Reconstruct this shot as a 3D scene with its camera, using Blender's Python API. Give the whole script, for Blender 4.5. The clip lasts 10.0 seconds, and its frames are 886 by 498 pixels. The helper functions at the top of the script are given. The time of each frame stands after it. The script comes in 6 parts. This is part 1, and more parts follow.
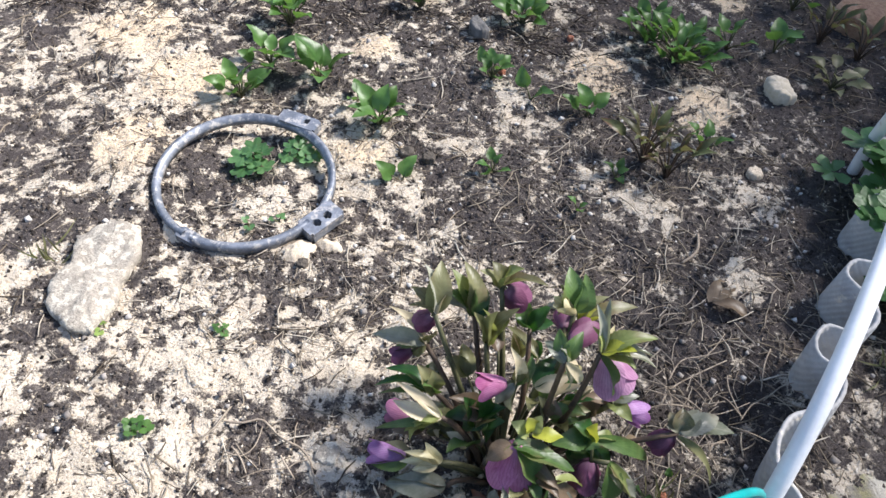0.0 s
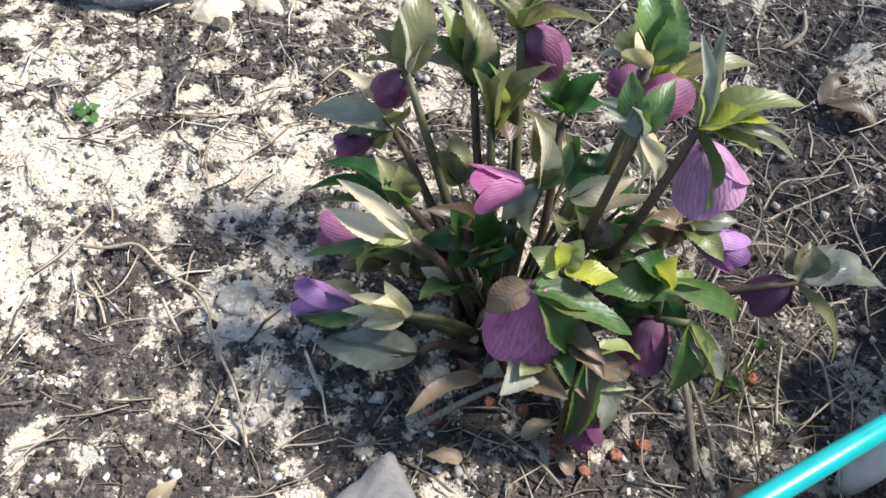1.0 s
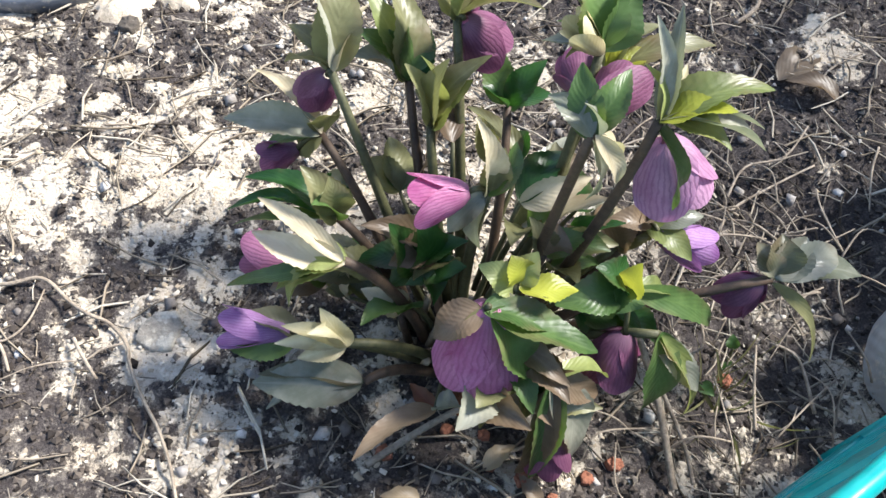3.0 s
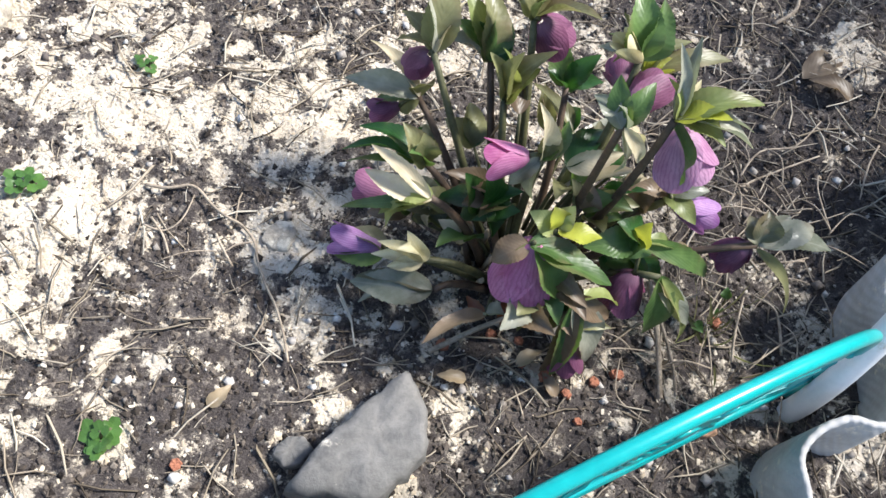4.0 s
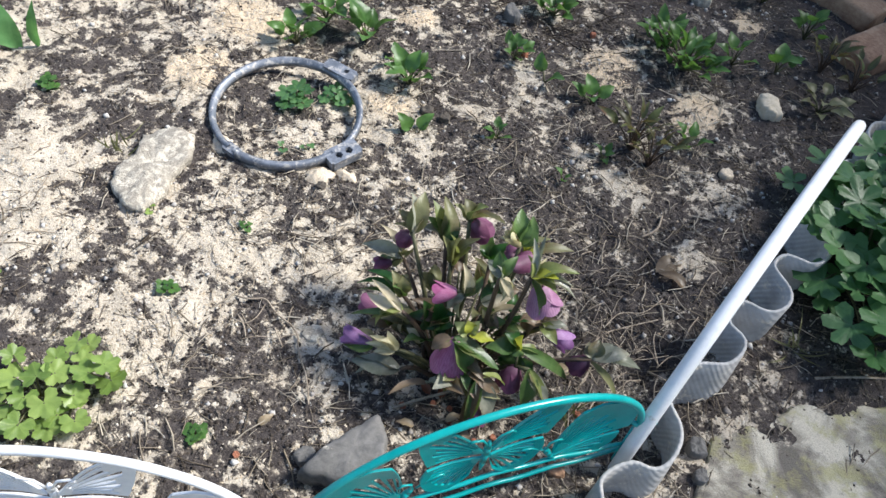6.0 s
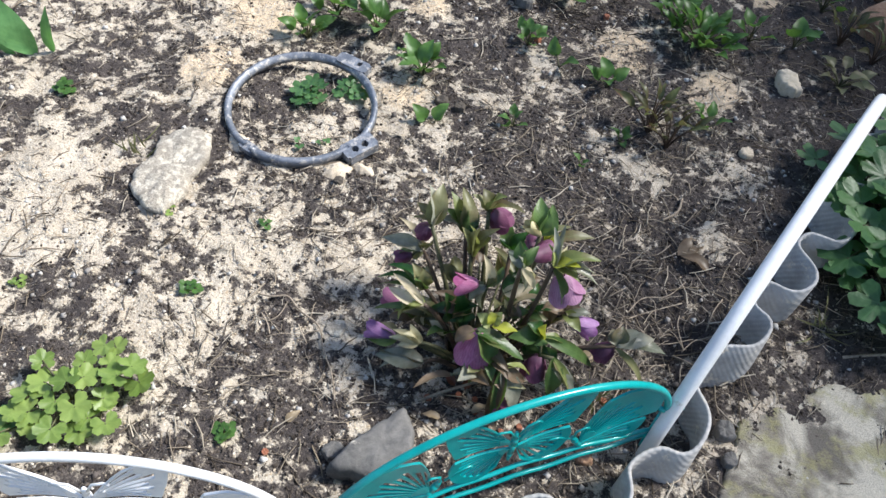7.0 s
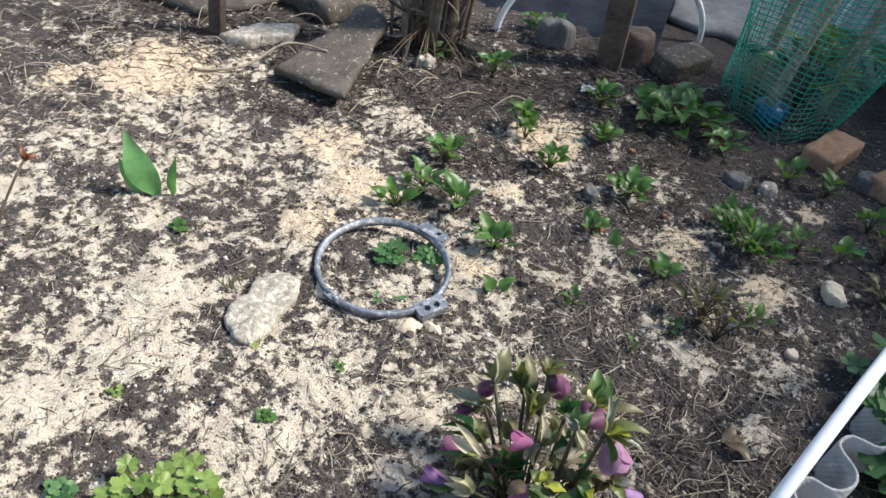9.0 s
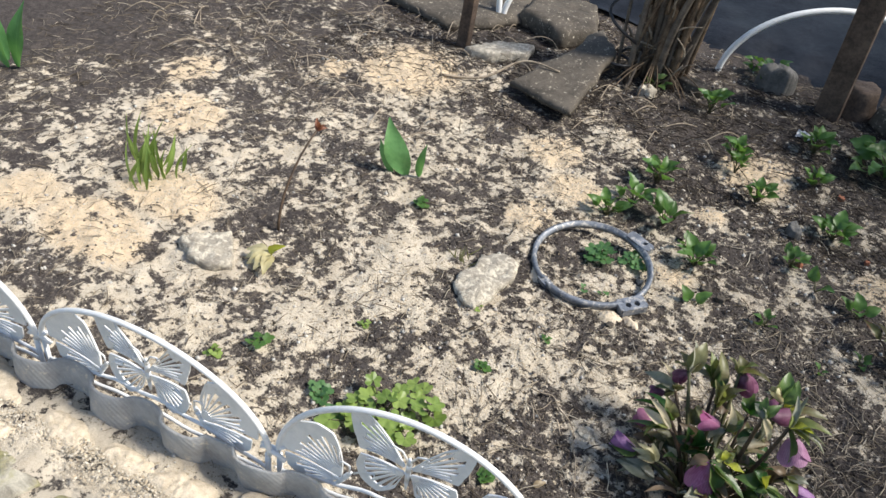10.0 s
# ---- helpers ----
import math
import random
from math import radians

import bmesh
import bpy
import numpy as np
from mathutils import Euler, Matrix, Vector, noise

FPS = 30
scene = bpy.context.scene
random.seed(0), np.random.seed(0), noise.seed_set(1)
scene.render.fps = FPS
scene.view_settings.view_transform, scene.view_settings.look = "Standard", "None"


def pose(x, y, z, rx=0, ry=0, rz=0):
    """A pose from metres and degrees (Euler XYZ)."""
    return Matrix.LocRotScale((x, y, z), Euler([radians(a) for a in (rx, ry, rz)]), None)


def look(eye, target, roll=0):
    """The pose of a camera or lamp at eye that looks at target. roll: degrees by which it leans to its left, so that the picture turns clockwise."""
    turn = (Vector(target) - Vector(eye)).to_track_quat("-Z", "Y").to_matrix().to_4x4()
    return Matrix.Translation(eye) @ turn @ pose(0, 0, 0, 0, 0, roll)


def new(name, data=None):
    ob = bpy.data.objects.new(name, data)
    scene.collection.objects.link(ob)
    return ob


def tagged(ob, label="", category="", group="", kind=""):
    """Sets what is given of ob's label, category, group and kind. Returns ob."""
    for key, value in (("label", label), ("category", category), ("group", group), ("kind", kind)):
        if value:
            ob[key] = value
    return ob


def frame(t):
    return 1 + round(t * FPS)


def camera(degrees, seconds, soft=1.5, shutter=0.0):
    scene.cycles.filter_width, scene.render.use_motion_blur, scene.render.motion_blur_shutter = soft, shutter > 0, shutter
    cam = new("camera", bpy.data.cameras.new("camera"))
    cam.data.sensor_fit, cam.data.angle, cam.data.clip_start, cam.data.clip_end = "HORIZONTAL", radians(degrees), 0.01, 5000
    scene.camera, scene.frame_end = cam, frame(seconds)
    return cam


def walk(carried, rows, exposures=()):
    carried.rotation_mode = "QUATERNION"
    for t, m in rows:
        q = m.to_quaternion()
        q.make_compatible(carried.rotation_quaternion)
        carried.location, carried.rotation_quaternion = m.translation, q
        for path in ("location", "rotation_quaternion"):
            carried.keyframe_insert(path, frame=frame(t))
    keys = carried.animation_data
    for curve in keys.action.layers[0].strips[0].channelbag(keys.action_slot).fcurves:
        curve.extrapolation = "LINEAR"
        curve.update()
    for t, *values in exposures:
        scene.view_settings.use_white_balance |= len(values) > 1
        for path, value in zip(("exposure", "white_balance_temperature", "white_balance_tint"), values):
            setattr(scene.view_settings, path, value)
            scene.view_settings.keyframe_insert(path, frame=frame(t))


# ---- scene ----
cam = camera(58.4, 10.0, soft=1.5)
PATH = [
    (0, (0.363, -1.071, 1.082), (0.357, 0.26, -0.411), 6.1),
    (0.5, (0.407, -0.964, 0.815), (0.304, 0.268, -0.757), 7.2),
    (1, (0.4, -0.878, 0.671), (0.426, 0.206, -1.009), 9.2),
    (1.5, (0.402, -0.842, 0.625), (0.5, 0.16, -1.103), 12.1),
    (2, (0.409, -0.829, 0.618), (0.536, 0.167, -1.111), 12.5),
    (2.2, (0.413, -0.836, 0.613), (0.569, 0.184, -1.101), 13.3),
    (3.3, (0.412, -0.817, 0.635), (0.536, 0.244, -1.055), 10.2),
    (3.5, (0.402, -0.828, 0.645), (0.526, 0.221, -1.053), 10.8),
    (4, (0.386, -0.916, 0.791), (0.427, -0.005, -0.989), 12.7),
    (4.5, (0.314, -1.065, 1.035), (0.319, 0.034, -0.636), 13.5),
    (5, (0.346, -1.113, 1.191), (0.32, 0.055, -0.431), 9.5),
    (5.2, (0.388, -1.198, 1.201), (0.348, 0.059, -0.354), 11.1),
    (6.3, (0.506, -1.295, 1.242), (0.38, -0.009, -0.285), 11.1),
    (6.5, (0.502, -1.295, 1.245), (0.39, -0.008, -0.281), 11.1),
    (7, (0.492, -1.285, 1.236), (0.338, -0.036, -0.318), 8.0),
    (7.5, (0.491, -1.289, 1.231), (0.345, -0.027, -0.314), 7.3),
    (8, (0.481, -1.298, 1.23), (0.322, -0.028, -0.307), 6.2),
    (8.5, (0.481, -1.314, 1.264), (0.313, 0.066, -0.173), 4.5),
    (9, (0.467, -1.42, 1.319), (0.094, 0.086, 0.058), 9.7),
    (9.3, (0.47, -1.497, 1.359), (-0.116, 0.013, 0.186), 11.1),
    (9.5, (0.45, -1.561, 1.362), (-0.233, -0.105, 0.173), 10.4),
    (10, (0.458, -1.725, 1.398), (-0.302, -0.371, 0.137), 9.0),
]
walk(cam, [(t, look(eye, target, roll)) for t, eye, target, roll in PATH],
     [(0, 1.18, 6420, 13.5), (0.5, 1.22, 6350, 12.5), (1, 1.36, 6400, 11), (2, 1.52, 6450, 11), (3.5, 1.58, 6450, 10.5), (4.5, 1.17, 6400, 10), (5.2, 1.00, 6380, 8.5), (6.5, 0.94, 6350, 10), (8.5, 0.92, 6450, 10), (9, 0.90, 6550, 9), (9.5, 0.80, 6550, 8.5), (10, 0.67, 6800, 8.5)])

# ---- light ----
SUN_DIR = Vector((0.62, 0.28, 0.74)).normalized()
world = bpy.data.worlds.new("sky")
scene.world = world
world.use_nodes = True
sky = world.node_tree.nodes.new("ShaderNodeTexSky")
sky.sky_type = "NISHITA"
sky.sun_disc = False
sky.sun_elevation = math.asin(SUN_DIR.z)
sky.sun_rotation = math.atan2(SUN_DIR.x, SUN_DIR.y)
world.node_tree.links.new(sky.outputs[0], world.node_tree.nodes["Background"].inputs[0])
world.node_tree.nodes["Background"].inputs[1].default_value = 0.115
sun_data = bpy.data.lights.new("sun", "SUN")
sun_data.energy, sun_data.angle, sun_data.color = 4.0, radians(11.0), (1.0, 0.97, 0.92)
sun = new("sun", sun_data)
sun.matrix_world = look(SUN_DIR * 30, (0, 0, 0))


# ---- materials ----
class Nodes:
    """A short way to write a node material."""

    def __init__(self, name):
        self.mat = bpy.data.materials.new(name)
        self.mat.use_nodes = True
        self.tree = self.mat.node_tree
        self.bsdf = self.tree.nodes["Principled BSDF"]
        self.out = self.tree.nodes["Material Output"]

    def add(self, kind, **inputs):
        n = self.tree.nodes.new(kind)
        for key, value in inputs.items():
            n.inputs[key.replace("_", " ")].default_value = value
        return n

    def link(self, a, b):
        self.tree.links.new(a, b)

    def coords(self, obj=True):
        n = self.tree.nodes.new("ShaderNodeTexCoord")
        return n.outputs["Object" if obj else "Generated"]

    def noise(self, vec, scale, detail=4.0, rough=0.6, distort=0.0):
        n = self.add("ShaderNodeTexNoise", Scale=scale, Detail=detail, Roughness=rough, Distortion=distort)
        self.link(vec, n.inputs["Vector"])
        return n.outputs["Fac"]

    def ramp(self, fac, stops):
        n = self.tree.nodes.new("ShaderNodeValToRGB")
        e = n.color_ramp.elements
        while len(e) < len(stops):
            e.new(0.5)
        for item, (p, c) in zip(e, stops):
            item.position, item.color = p, (*c, 1)
        self.link(fac, n.inputs[0])
        return n.outputs[0]

    def mix(self, fac, a, b, mode="MIX"):
        n = self.tree.nodes.new("ShaderNodeMix")
        n.data_type, n.blend_type = "RGBA", mode
        for slot, v in ((0, fac), (6, a), (7, b)):
            if isinstance(v, (int, float)):
                n.inputs[slot].default_value = v
            elif isinstance(v, tuple):
                n.inputs[slot].default_value = (*v, 1)
            else:
                self.link(v, n.inputs[slot])
        return n.outputs[2]

    def math(self, op, a, b=0.0, c=0.0):
        n = self.tree.nodes.new("ShaderNodeMath")
        n.operation = op
        for slot, v in enumerate((a, b, c)):
            if isinstance(v, (int, float)):
                n.inputs[slot].default_value = v
            else:
                self.link(v, n.inputs[slot])
        return n.outputs[0]

    def range(self, v, a, b, lo=0.0, hi=1.0):
        n = self.tree.nodes.new("ShaderNodeMapRange")
        n.interpolation_type = "SMOOTHSTEP"
        for slot, x in ((1, a), (2, b), (3, lo), (4, hi)):
            n.inputs[slot].default_value = x
        self.link(v, n.inputs[0])
        return n.outputs[0]

    def bump(self, height, strength=0.5, distance=0.002):
        n = self.add("ShaderNodeBump", Strength=strength, Distance=distance)
        self.link(height, n.inputs["Height"])
        self.link(n.outputs[0], self.bsdf.inputs["Normal"])

    def color(self, c):
        self.link(c, self.bsdf.inputs["Base Color"])

    def island(self):
        return self.tree.nodes.new("ShaderNodeNewGeometry").outputs["Random Per Island"]

    def random(self):
        return self.tree.nodes.new("ShaderNodeObjectInfo").outputs["Random"]


def surface(name, dark, light, scale=20.0, rough=0.7, bump=0.4, dist=0.002, metal=0.0, spots=None, spec=0.4):
    """A mottled surface: two colours at two scales, with optional light spots (colour, scale, amount)."""
    n = Nodes(name)
    v = n.coords()
    big, fine = n.noise(v, scale, 5, 0.65), n.noise(v, scale * 7, 6, 0.7)
    f = n.math("ADD", n.math("MULTIPLY", big, 0.6), n.math("MULTIPLY", fine, 0.4))
    c = n.ramp(f, [(0.39, dark), (0.61, light)])
    if spots:
        sc, size, amount = spots
        m = n.range(n.noise(v, size, 6, 0.7), 1 - amount - 0.02, 1 - amount + 0.12)
        c = n.mix(m, c, sc)
    n.color(c)
    n.bsdf.inputs["Roughness"].default_value = rough
    n.bsdf.inputs["Metallic"].default_value = metal
    n.bsdf.inputs["Specular IOR Level"].default_value = spec
    n.bump(n.math("ADD", fine, n.math("MULTIPLY", big, 0.8)), bump, dist)
    return n.mat


def leafy(name, dark, light, through_colour, rough=0.45, vein=0.45, share=0.35, tint=(0.16, 0.10, 0.06), tint_share=0.45):
    """A leaf or petal: mottled, veined along its length, letting light through."""
    n = Nodes(name)
    v = n.coords()
    uv = n.tree.nodes.new("ShaderNodeUVMap").outputs[0]
    sep = n.tree.nodes.new("ShaderNodeSeparateXYZ")
    n.link(uv, sep.inputs[0])
    side = n.math("ABSOLUTE", n.math("SUBTRACT", sep.outputs[0], 0.5))
    ribs = n.math("SINE", n.math("MULTIPLY", n.math("SUBTRACT", sep.outputs[1], n.math("MULTIPLY", side, 0.7)), 60.0))
    mid = n.range(side, 0.0, 0.07, 1.0, 0.0)
    f = n.math("ADD", n.noise(v, 70, 5, 0.6), n.math("MULTIPLY", n.math("SUBTRACT", n.random(), 0.5), 0.5))
    c = n.ramp(f, [(0.25, dark), (0.75, light)])
    lines = n.math("MAXIMUM", mid, n.range(ribs, 0.6, 1.0, 0.0, 0.12))
    c = n.mix(n.math("MULTIPLY", lines, vein), c, light)
    tinge = n.range(n.math("ADD", n.noise(v, 28, 4, 0.6), n.math("MULTIPLY", n.math("SUBTRACT", side, 0.3), 0.4)), 0.50, 0.72, 0.0, tint_share)
    c = n.mix(tinge, c, tint)
    n.color(c)
    n.bsdf.inputs["Roughness"].default_value = rough * 0.85
    n.bsdf.inputs["Specular IOR Level"].default_value = 0.42
    n.bump(n.math("ADD", n.math("MULTIPLY", ribs, 0.25), n.noise(v, 190, 4)), 0.20, 0.0012)
    t = n.add("ShaderNodeBsdfTranslucent")
    t.inputs[0].default_value = (*through_colour, 1)
    m = n.add("ShaderNodeMixShader", Fac=share)
    n.link(n.bsdf.outputs[0], m.inputs[1])
    n.link(t.outputs[0], m.inputs[2])
    n.link(m.outputs[0], n.out.inputs[0])
    return n.mat


def petal(name, dark, light, through_colour, share=0.3):
    """A sepal: darker veins that run along it and branch, paler towards its edge and foot."""
    n = Nodes(name)
    v = n.coords()
    uv = n.tree.nodes.new("ShaderNodeUVMap").outputs[0]
    sep = n.tree.nodes.new("ShaderNodeSeparateXYZ")
    n.link(uv, sep.inputs[0])
    side = n.math("SUBTRACT", sep.outputs[0], 0.5)
    fan = n.math("DIVIDE", side, n.math("ADD", n.math("MULTIPLY", sep.outputs[1], 0.55), 0.45))
    wob = n.math("MULTIPLY", n.math("SUBTRACT", n.noise(v, 160, 4, 0.6), 0.5), 9.0)
    lines = n.range(n.math("SINE", n.math("ADD", n.math("MULTIPLY", fan, 62.0), wob)), -0.1, 0.95)
    mott = n.noise(v, 60, 5, 0.65)
    c = n.ramp(n.math("ADD", mott, n.math("MULTIPLY", n.math("SUBTRACT", n.random(), 0.5), 0.35)), [(0.28, dark), (0.72, light)])
    c = n.mix(n.math("MULTIPLY", lines, 0.42), c, tuple(q * 0.55 for q in dark))
    foot = n.range(sep.outputs[1], 0.0, 0.3, 0.35, 0.0)
    c = n.mix(foot, c, tuple(0.5 * q + 0.12 for q in light))
    n.color(c)
    n.bsdf.inputs["Roughness"].default_value = 0.48
    n.bsdf.inputs["Specular IOR Level"].default_value = 0.35
    n.bump(n.math("ADD", n.math("MULTIPLY", lines, -0.6), n.noise(v, 220, 4)), 0.3, 0.0012)
    t = n.add("ShaderNodeBsdfTranslucent")
    t.inputs[0].default_value = (*through_colour, 1)
    m = n.add("ShaderNodeMixShader", Fac=share)
    n.link(n.bsdf.outputs[0], m.inputs[1])
    n.link(t.outputs[0], m.inputs[2])
    n.link(m.outputs[0], n.out.inputs[0])
    return n.mat


def loose(name, stops, rough=0.9, scale=300.0):
    """Loose bits: one colour for each bit, out of a row of colours, with fine grain."""
    n = Nodes(name)
    c = n.ramp(n.island(), stops)
    g = n.noise(n.coords(), scale, 4, 0.7)
    c = n.mix(0.5, c, n.ramp(g, [(0.3, (0.35, 0.35, 0.35)), (0.7, (1.0, 1.0, 1.0))]), "MULTIPLY")
    n.color(c)
    n.bsdf.inputs["Roughness"].default_value = rough
    n.bsdf.inputs["Specular IOR Level"].default_value = 0.15
    n.bump(g, 0.5, 0.001)
    return n.mat


def paving_material():
    """Weathered pale stone: broad grey and cream areas, yellowish lichen, dark dirt in the hollows."""
    n = Nodes("paving_stone")
    v = n.coords()
    broad, mid, fine = n.noise(v, 8, 5, 0.6, 0.6), n.noise(v, 24, 6, 0.7), n.noise(v, 260, 5, 0.75)
    c = n.ramp(broad, [(0.40, (0.20, 0.18, 0.155)), (0.49, (0.40, 0.365, 0.30)), (0.57, (0.68, 0.63, 0.52))])
    c = n.mix(n.range(n.noise(v, 11, 5, 0.65), 0.47, 0.60, 0.0, 0.65), c, (0.46, 0.43, 0.20))
    c = n.mix(n.range(mid, 0.54, 0.70, 0.0, 0.7), c, (0.20, 0.18, 0.14))
    c = n.mix(0.45, c, n.ramp(fine, [(0.3, (0.5, 0.5, 0.5)), (0.7, (1.0, 1.0, 1.0))]), "MULTIPLY")
    n.color(c)
    n.bsdf.inputs["Roughness"].default_value = 0.9
    n.bsdf.inputs["Specular IOR Level"].default_value = 0.2
    n.bump(n.math("ADD", n.math("MULTIPLY", mid, -1.2), fine), 0.9, 0.006)
    return n.mat


LEAF = {
    "green": leafy("leaf_green", (0.036, 0.078, 0.022), (0.115, 0.19, 0.058), (0.17, 0.28, 0.05), share=0.28),
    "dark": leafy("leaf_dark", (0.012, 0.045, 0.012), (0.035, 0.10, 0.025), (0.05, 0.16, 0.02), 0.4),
    "dusky": leafy("leaf_dusky", (0.075, 0.08, 0.045), (0.175, 0.17, 0.105), (0.18, 0.20, 0.10), share=0.28),
    "olive": leafy("leaf_olive", (0.09, 0.088, 0.04), (0.23, 0.23, 0.115), (0.27, 0.28, 0.09)),
    "lime": leafy("leaf_lime", (0.12, 0.155, 0.048), (0.29, 0.33, 0.12), (0.36, 0.40, 0.10)),
    "yellow": leafy("leaf_yellow", (0.20, 0.22, 0.025), (0.40, 0.42, 0.06), (0.52, 0.54, 0.06)),
    "silver": leafy("leaf_silver", (0.15, 0.165, 0.125), (0.36, 0.36, 0.29), (0.28, 0.31, 0.17), 0.32),
    "pale": leafy("leaf_pale", (0.40, 0.34, 0.22), (0.66, 0.58, 0.42), (0.55, 0.5, 0.25)),
    "cream": leafy("leaf_cream", (0.50, 0.44, 0.24), (0.74, 0.68, 0.44), (0.6, 0.55, 0.28)),
    "brown": leafy("leaf_brown", (0.10, 0.07, 0.045), (0.24, 0.18, 0.12), (0.22, 0.15, 0.07)),
    "pink": petal("petal_pink", (0.34, 0.075, 0.20), (0.60, 0.26, 0.42), (0.66, 0.18, 0.38)),
    "mauve": petal("petal_mauve", (0.30, 0.12, 0.24), (0.54, 0.31, 0.46), (0.56, 0.24, 0.42)),
    "plum": petal("petal_plum", (0.13, 0.042, 0.09), (0.29, 0.12, 0.21), (0.34, 0.10, 0.21)),
    "violet": petal("petal_violet", (0.26, 0.10, 0.30), (0.50, 0.30, 0.54), (0.48, 0.20, 0.50)),
    "primrose": leafy("leaf_primrose", (0.038, 0.095, 0.022), (0.095, 0.20, 0.05), (0.15, 0.30, 0.05), tint_share=0.15),
    "blade": leafy("leaf_blade", (0.06, 0.17, 0.06), (0.15, 0.32, 0.12), (0.2, 0.45, 0.1), 0.4, tint_share=0.15),
    "geranium": leafy("leaf_geranium", (0.042, 0.115, 0.04), (0.11, 0.225, 0.085), (0.12, 0.27, 0.06), tint_share=0.15),
    "sunny": leafy("leaf_sunny", (0.12, 0.20, 0.045), (0.27, 0.37, 0.10), (0.33, 0.45, 0.08), tint_share=0.15),
    "rust": leafy("leaf_rust", (0.12, 0.04, 0.025), (0.26, 0.10, 0.05), (0.3, 0.1, 0.04)),
    "peony": leafy("leaf_peony", (0.06, 0.055, 0.025), (0.13, 0.16, 0.06), (0.16, 0.14, 0.05), tint=(0.20, 0.06, 0.035), tint_share=0.7),
    "straw": leafy("leaf_straw", (0.24, 0.18, 0.11), (0.45, 0.36, 0.24), (0.4, 0.3, 0.16)),
}
STEM = surface("stem_skin", (0.04, 0.044, 0.02), (0.11, 0.105, 0.048), 30, 0.55, 0.3)
STEM_RED = surface("stem_red", (0.045, 0.03, 0.022), (0.11, 0.072, 0.045), 30, 0.6, 0.3)
TWIG = surface("dry_wood", (0.16, 0.125, 0.09), (0.42, 0.35, 0.27), 40, 0.85, 0.6)
METAL = surface("grey_metal", (0.10, 0.115, 0.14), (0.24, 0.26, 0.30), 16, 0.5, 0.35, 0.0015, 0.35, ((0.52, 0.49, 0.45), 60, 0.47))
DARK_METAL = surface("bolt_hole_dark", (0.015, 0.015, 0.018), (0.04, 0.04, 0.045), 30, 0.6)
PALE_STONE = surface("pale_stone", (0.26, 0.23, 0.19), (0.45, 0.405, 0.335), 22, 0.9, 0.9, 0.006, 0, ((0.64, 0.58, 0.475), 46, 0.51))
GREY_STONE = surface("grey_stone", (0.08, 0.078, 0.075), (0.17, 0.163, 0.155), 12, 0.8, 0.6, 0.003, 0, ((0.66, 0.6, 0.5), 36, 0.37))
BROWN_STONE = surface("brown_stone", (0.05, 0.042, 0.034), (0.115, 0.097, 0.078), 10, 0.85, 0.7, 0.004, 0, ((0.52, 0.46, 0.37), 60, 0.41))
BRICK = surface("old_brick", (0.22, 0.12, 0.075), (0.42, 0.27, 0.17), 14, 0.9, 0.7, 0.003, 0, ((0.62, 0.55, 0.45), 30, 0.36))
RED_BRICK = surface("red_brick_bits", (0.20, 0.07, 0.04), (0.38, 0.16, 0.095), 60, 0.9, 0.7)
TEAL = surface("teal_plastic", (0.0, 0.25, 0.25), (0.005, 0.33, 0.32), 10, 0.28, 0.12, 0.001, 0, ((0.25, 0.42, 0.40), 30, 0.33), 0.5)
WHITE = surface("white_plastic", (0.66, 0.67, 0.68), (0.82, 0.82, 0.82), 8, 0.4, 0.15, 0.001, 0, ((0.5, 0.45, 0.38), 30, 0.36), 0.5)
PAVING = paving_material()
CONCRETE = surface("concrete", (0.13, 0.128, 0.124), (0.25, 0.245, 0.24), 6, 0.9, 0.5, 0.003)


def strip_material():
    n = Nodes("ribbed_grey_strip")
    v = n.coords()
    sep = n.tree.nodes.new("ShaderNodeSeparateXYZ")
    uv = n.tree.nodes.new("ShaderNodeUVMap")
    n.link(uv.outputs[0], sep.inputs[0])
    wave = n.math("SINE", n.math("MULTIPLY", n.math("ADD", sep.outputs[0], n.math("MULTIPLY", sep.outputs[1], 0.6)), 620.0))
    c = n.ramp(n.noise(v, 18, 5, 0.7), [(0.3, (0.27, 0.265, 0.26)), (0.7, (0.47, 0.46, 0.45))])
    n.color(n.mix(n.range(n.noise(v, 30, 6, 0.75), 0.56, 0.66), c, (0.58, 0.52, 0.43)))
    n.bsdf.inputs["Roughness"].default_value = 0.7
    n.bump(n.math("ADD", wave, n.math("MULTIPLY", n.noise(v, 120), 1.5)), 0.25, 0.0013)
    return n.mat


STRIP = strip_material()


# ---- mesh helpers ----
def mesh_object(name, verts, faces, material, smooth=True, uvs=None):
    me = bpy.data.meshes.new(name)
    me.from_pydata(verts, [], faces)
    if uvs is not None:
        layer = me.uv_layers.new(name="UVMap")
        idx = np.zeros(len(me.loops), dtype=np.int32)
        me.loops.foreach_get("vertex_index", idx)
        layer.data.foreach_set("uv", np.asarray(uvs, dtype=np.float32)[idx].ravel())
    if smooth:
        me.polygons.foreach_set("use_smooth", [True] * len(me.polygons))
    me.materials.append(material)
    me.update()
    return new(name, me)


def under(ob, parent, label=""):
    """Makes ob a part of parent, where it stands."""
    ob.parent = parent
    bpy.context.view_layer.update()
    ob.matrix_parent_inverse = parent.matrix_world.inverted()
    return tagged(ob, label) if label else ob


